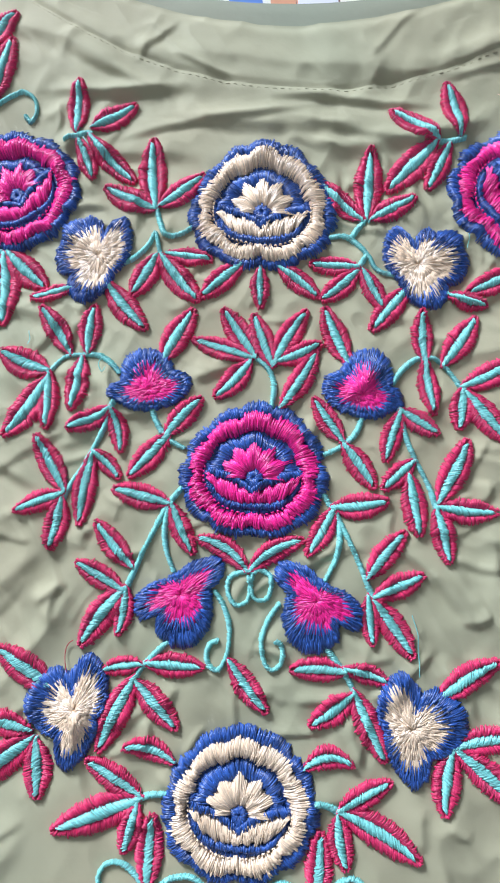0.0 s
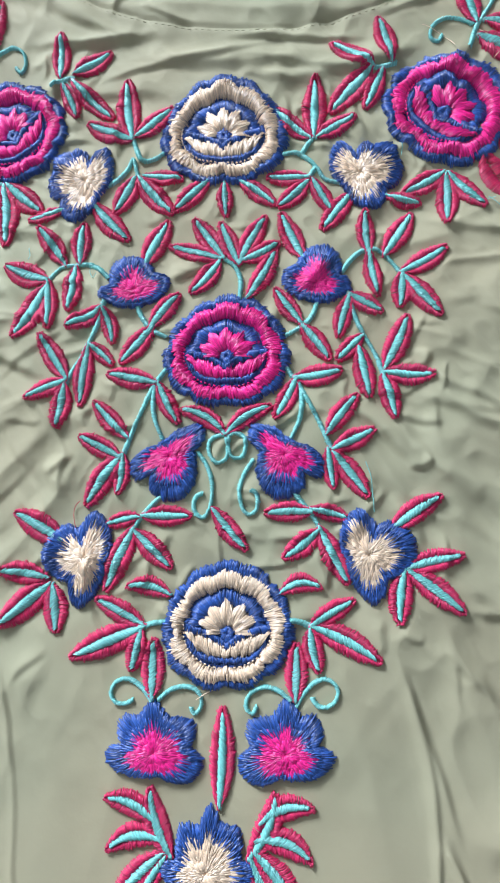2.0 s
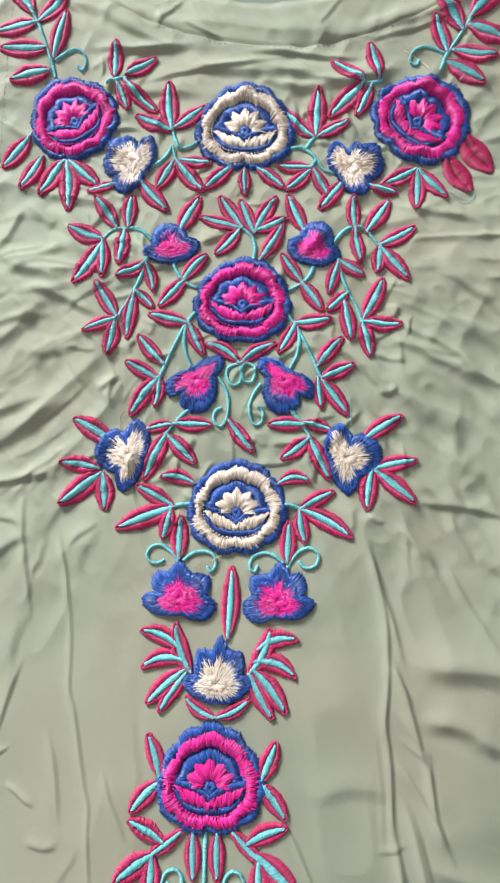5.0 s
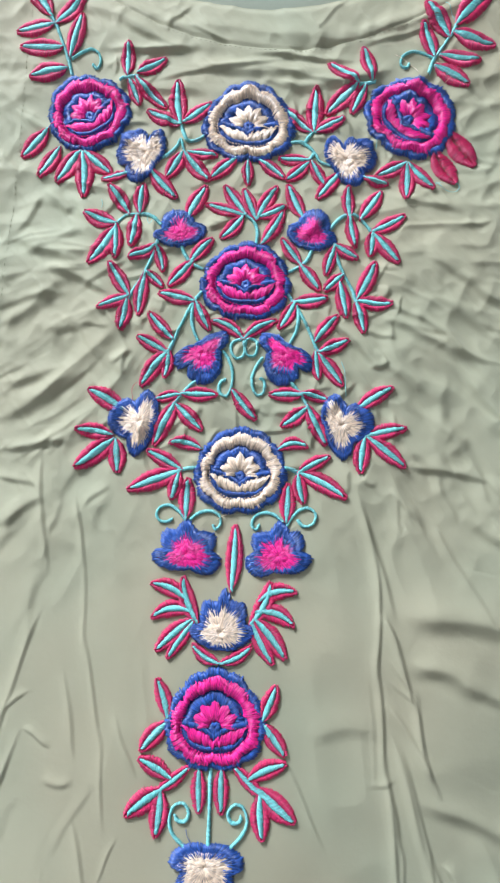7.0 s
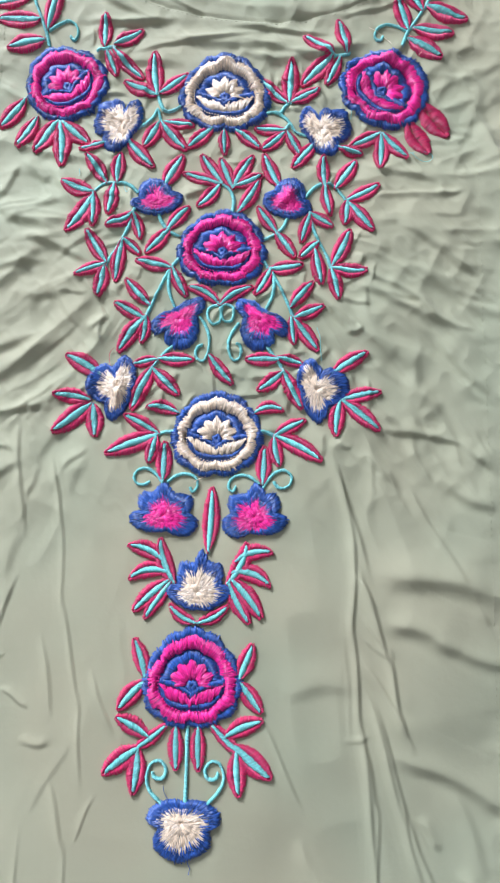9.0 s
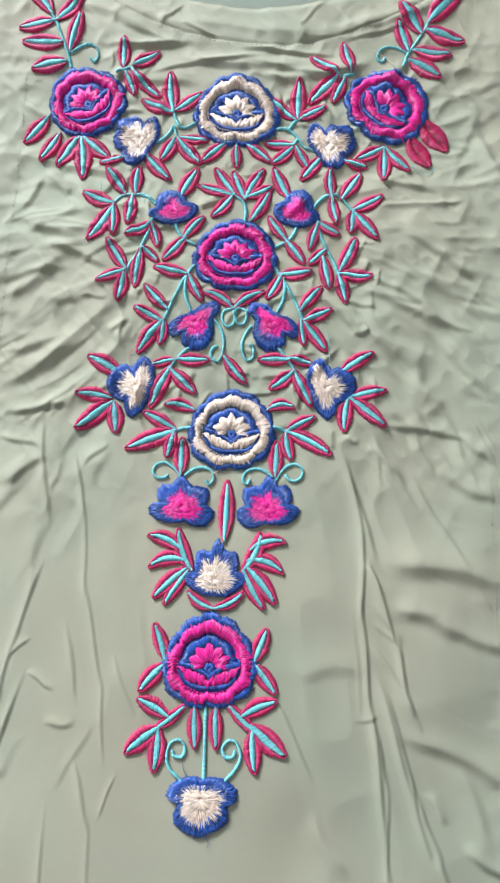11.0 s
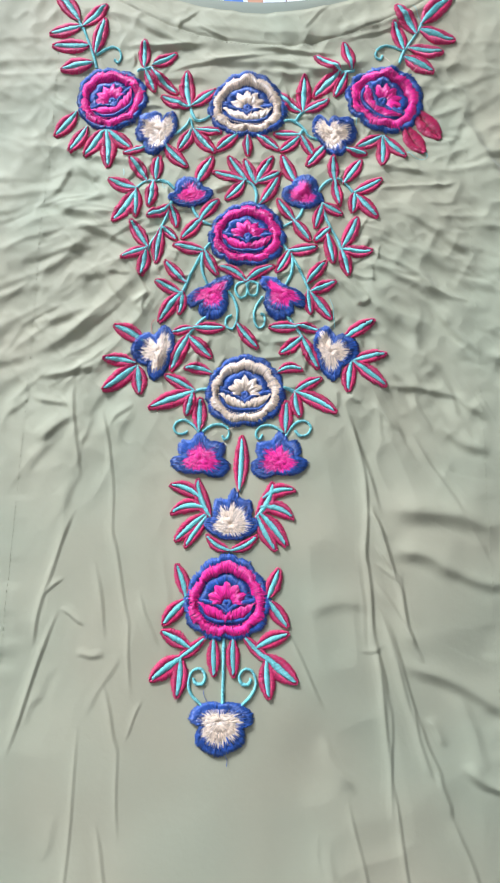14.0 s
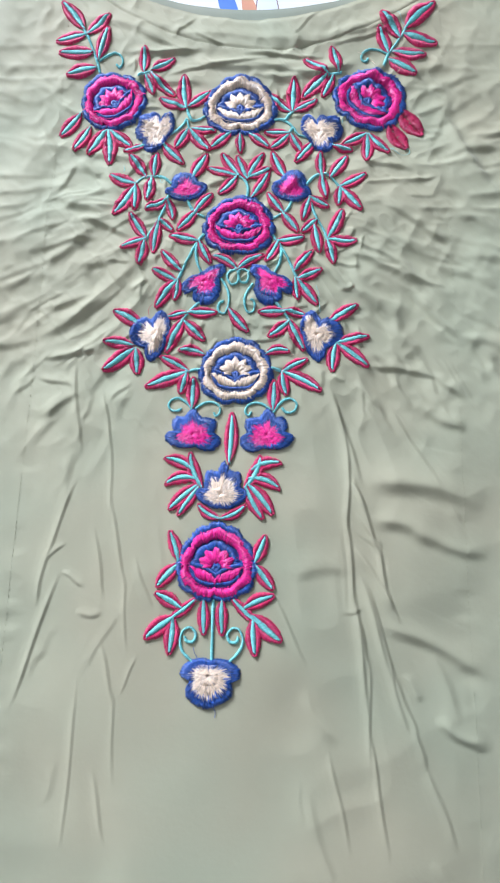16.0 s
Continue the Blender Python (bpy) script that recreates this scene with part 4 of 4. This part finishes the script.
# leaves round the lower pink rose
leaf(-3.61, -27.02, -4.41, -24.76, 0.90)
leaf(-3.60, -27.15, -5.16, -28.89, 1.11)
leaf(1.92, -27.08, 2.76, -24.93, 1.03)
leaf(1.99, -27.08, 3.39, -28.89, 1.01)
cord("stem", (-2.15, -29.64), (-2.97, -30.28), (-3.72, -30.92))
cord("stem", (0.42, -29.55), (1.23, -30.25), (2.11, -31.07))
leaf(-3.16, -30.35, -5.27, -29.26, 1.05)
leaf(-4.10, -31.11, -2.21, -29.61, 0.70)
leaf(-3.66, -30.85, -5.88, -32.50, 1.26)
leaf(-3.86, -30.86, -4.02, -33.59, 1.11)
leaf(1.17, -30.25, 3.47, -29.26, 1.05)
leaf(1.77, -30.60, 4.03, -32.47, 1.32)
leaf(1.97, -30.89, 2.15, -33.52, 1.10)
leaf(2.24, -31.19, 0.35, -29.43, 0.70)
leaf(-1.65, -29.62, -1.56, -32.17, 0.88)
leaf(-0.34, -29.58, -0.23, -32.18, 0.88)
cord("stem", (-0.96, -29.60), (-0.94, -31.66), (-0.93, -33.87))
cord("tendril", (-2.37, -33.93), (-3.03, -33.31), (-3.25, -32.53), (-3.01, -31.82), (-2.48, -31.66), (-2.13, -32.09), (-2.30, -32.59), (-2.76, -32.60), (-2.92, -32.24))
cord("tendril", (0.36, -33.90), (1.02, -33.18), (1.27, -32.47), (1.00, -31.76), (0.51, -31.63), (0.14, -32.06), (0.33, -32.56), (0.79, -32.55), (0.93, -32.19))
# roses and blossoms
rose(-0.15, 12.28, 3.18, 3.11, 0, "cream")
rose(0.07, 0.59, 3.07, 2.77, 0, "pink")
rose(0.14, -12.04, 2.97, 2.80, 0, "cream")
rose(-0.81, -26.98, 3.06, 2.85, 0, "pink")
rose(-11.55, 13.02, 3.00, 3.16, 30, "pink")
rose(11.26, 13.18, 3.07, 3.52, -46, "pink")
blossom(-7.57, 9.62, 1.75, 2.04, HEART, "cream", 1)
blossom(6.97, 9.59, 1.82, 1.85, HEART, "cream", -1)
blossom(-4.49, 4.18, 1.76, 1.36, CLOVER, "pink", 1)
blossom(4.37, 4.34, 1.69, 1.48, CLOVER, "pink", -1)
blossom(-2.68, -4.80, 1.77, 1.80, WING, "pink", 1)
blossom(2.83, -4.77, 1.78, 1.75, WING, "pink", -1)
blossom(-6.87, -9.21, 1.64, 2.22, MOTH, "cream", 1)
blossom(6.91, -9.07, 1.73, 2.15, MOTH, "cream", -1)
blossom(-3.03, -16.94, 2.16, 1.70, STAR, "pink", 1)
blossom(2.70, -16.89, 2.06, 1.75, STAR, "pink", -1)
blossom(-0.67, -21.27, 2.06, 1.82, LOTUS, "cream", 1)
blossom(-0.99, -35.39, 2.12, 1.69, BELL, "cream", 1)


# ---- loose ends ----
def loose_thread(mat, label, *points):
    mid, way = curve_through(points, 0.08)
    side = np.stack([-way[:, 1], way[:, 0]], 1)
    z = relief(mid[:, 0], mid[:, 1]) + 0.12 + 0.05 * np.sin(np.linspace(0, 7, len(mid)))
    rows = []
    for k in range(4):
        a = math.pi / 2 * k
        rows.append(np.concatenate([mid + side * 0.018 * math.cos(a), (z + 0.018 * math.sin(a))[:, None]], 1))
    verts = np.stack(rows, 1).reshape(-1, 3) * CM
    faces = [(4 * i + k, 4 * i + (k + 1) % 4, 4 * i + 4 + (k + 1) % 4, 4 * i + 4 + k) for i in range(len(mid) - 1) for k in range(4)]
    return part("loose_thread", mesh_of("loose_thread", verts, faces), mat, kurta, label)


loose_thread(FUZZ, "stray red thread end", (-6.97, -7.78), (-7.11, -7.11), (-7.03, -6.74), (-6.81, -6.54))
loose_thread(TEAL, "stray teal thread end", (12.80, 8.18), (13.37, 7.65), (14.05, 7.55), (14.44, 7.89), (14.33, 8.23), (13.76, 8.29))
loose_thread(CREAM, "stray cream thread end", (-1.22, -15.25), (-0.87, -15.02), (-0.52, -14.86), (-0.26, -14.72))
loose_thread(TEAL, "stray teal thread end", (6.44, -4.83), (6.66, -5.56), (6.71, -6.29), (6.76, -7.14))
loose_thread(TEAL, "stray teal thread end", (8.69, 11.09), (8.73, 10.79), (8.66, 10.44))
loose_thread(CREAM, "stray cream thread end", (10.04, 17.84), (10.62, 17.49), (11.35, 16.97), (11.60, 16.49))
loose_thread(BLUE, "stray blue thread end", (-2.25, -32.98), (-2.13, -33.44), (-1.89, -33.79))
loose_thread(BLUE, "stray blue thread end", (-0.69, -36.94), (-0.54, -37.28), (-0.60, -37.68))
loose_thread(CREAM, "stray cream thread end", (12.92, 17.48), (13.47, 17.03), (13.92, 16.47), (14.22, 16.81), (14.52, 16.25))
loose_thread(CREAM, "stray cream thread end", (13.61, 15.91), (14.11, 16.47), (14.46, 17.03))
loose_thread(TEAL, "stray teal thread end", (13.68, 22.20), (14.04, 21.50), (14.39, 20.69))
loose_thread(TEAL, "stray teal thread end", (-8.46, 15.40), (-8.11, 14.93), (-7.71, 14.53), (-7.43, 14.64))
loose_thread(TEAL, "stray teal thread end", (-6.63, 5.12), (-6.77, 4.78), (-6.59, 4.44), (-6.39, 4.66))
loose_thread(CREAM, "stray cream thread end", (7.66, -10.02), (7.99, -9.79), (8.28, -9.56), (8.43, -9.37))
loose_thread(TEAL, "stray teal thread end", (11.63, 8.24), (12.31, 7.99), (13.21, 8.18))
loose_thread(TEAL, "stray teal thread end", (-10.01, 6.21), (-9.93, 5.91), (-9.97, 5.57))

# ---- print of the sheet ----
print_patch("printed_petal", -1.6, 24.6, 2.6, 0.8, 108, PRINT_BLUE)
print_patch("printed_petal", 0.3, 24.4, 2.4, 0.7, 100, PRINT_PEACH)
print_patch("printed_petal", 2.0, 24.9, 2.9, 1.1, 95, PRINT_LINE)
print_patch("printed_petal", 2.0, 24.9, 2.8, 1.0, 95, PRINT_PALE, 0.06)
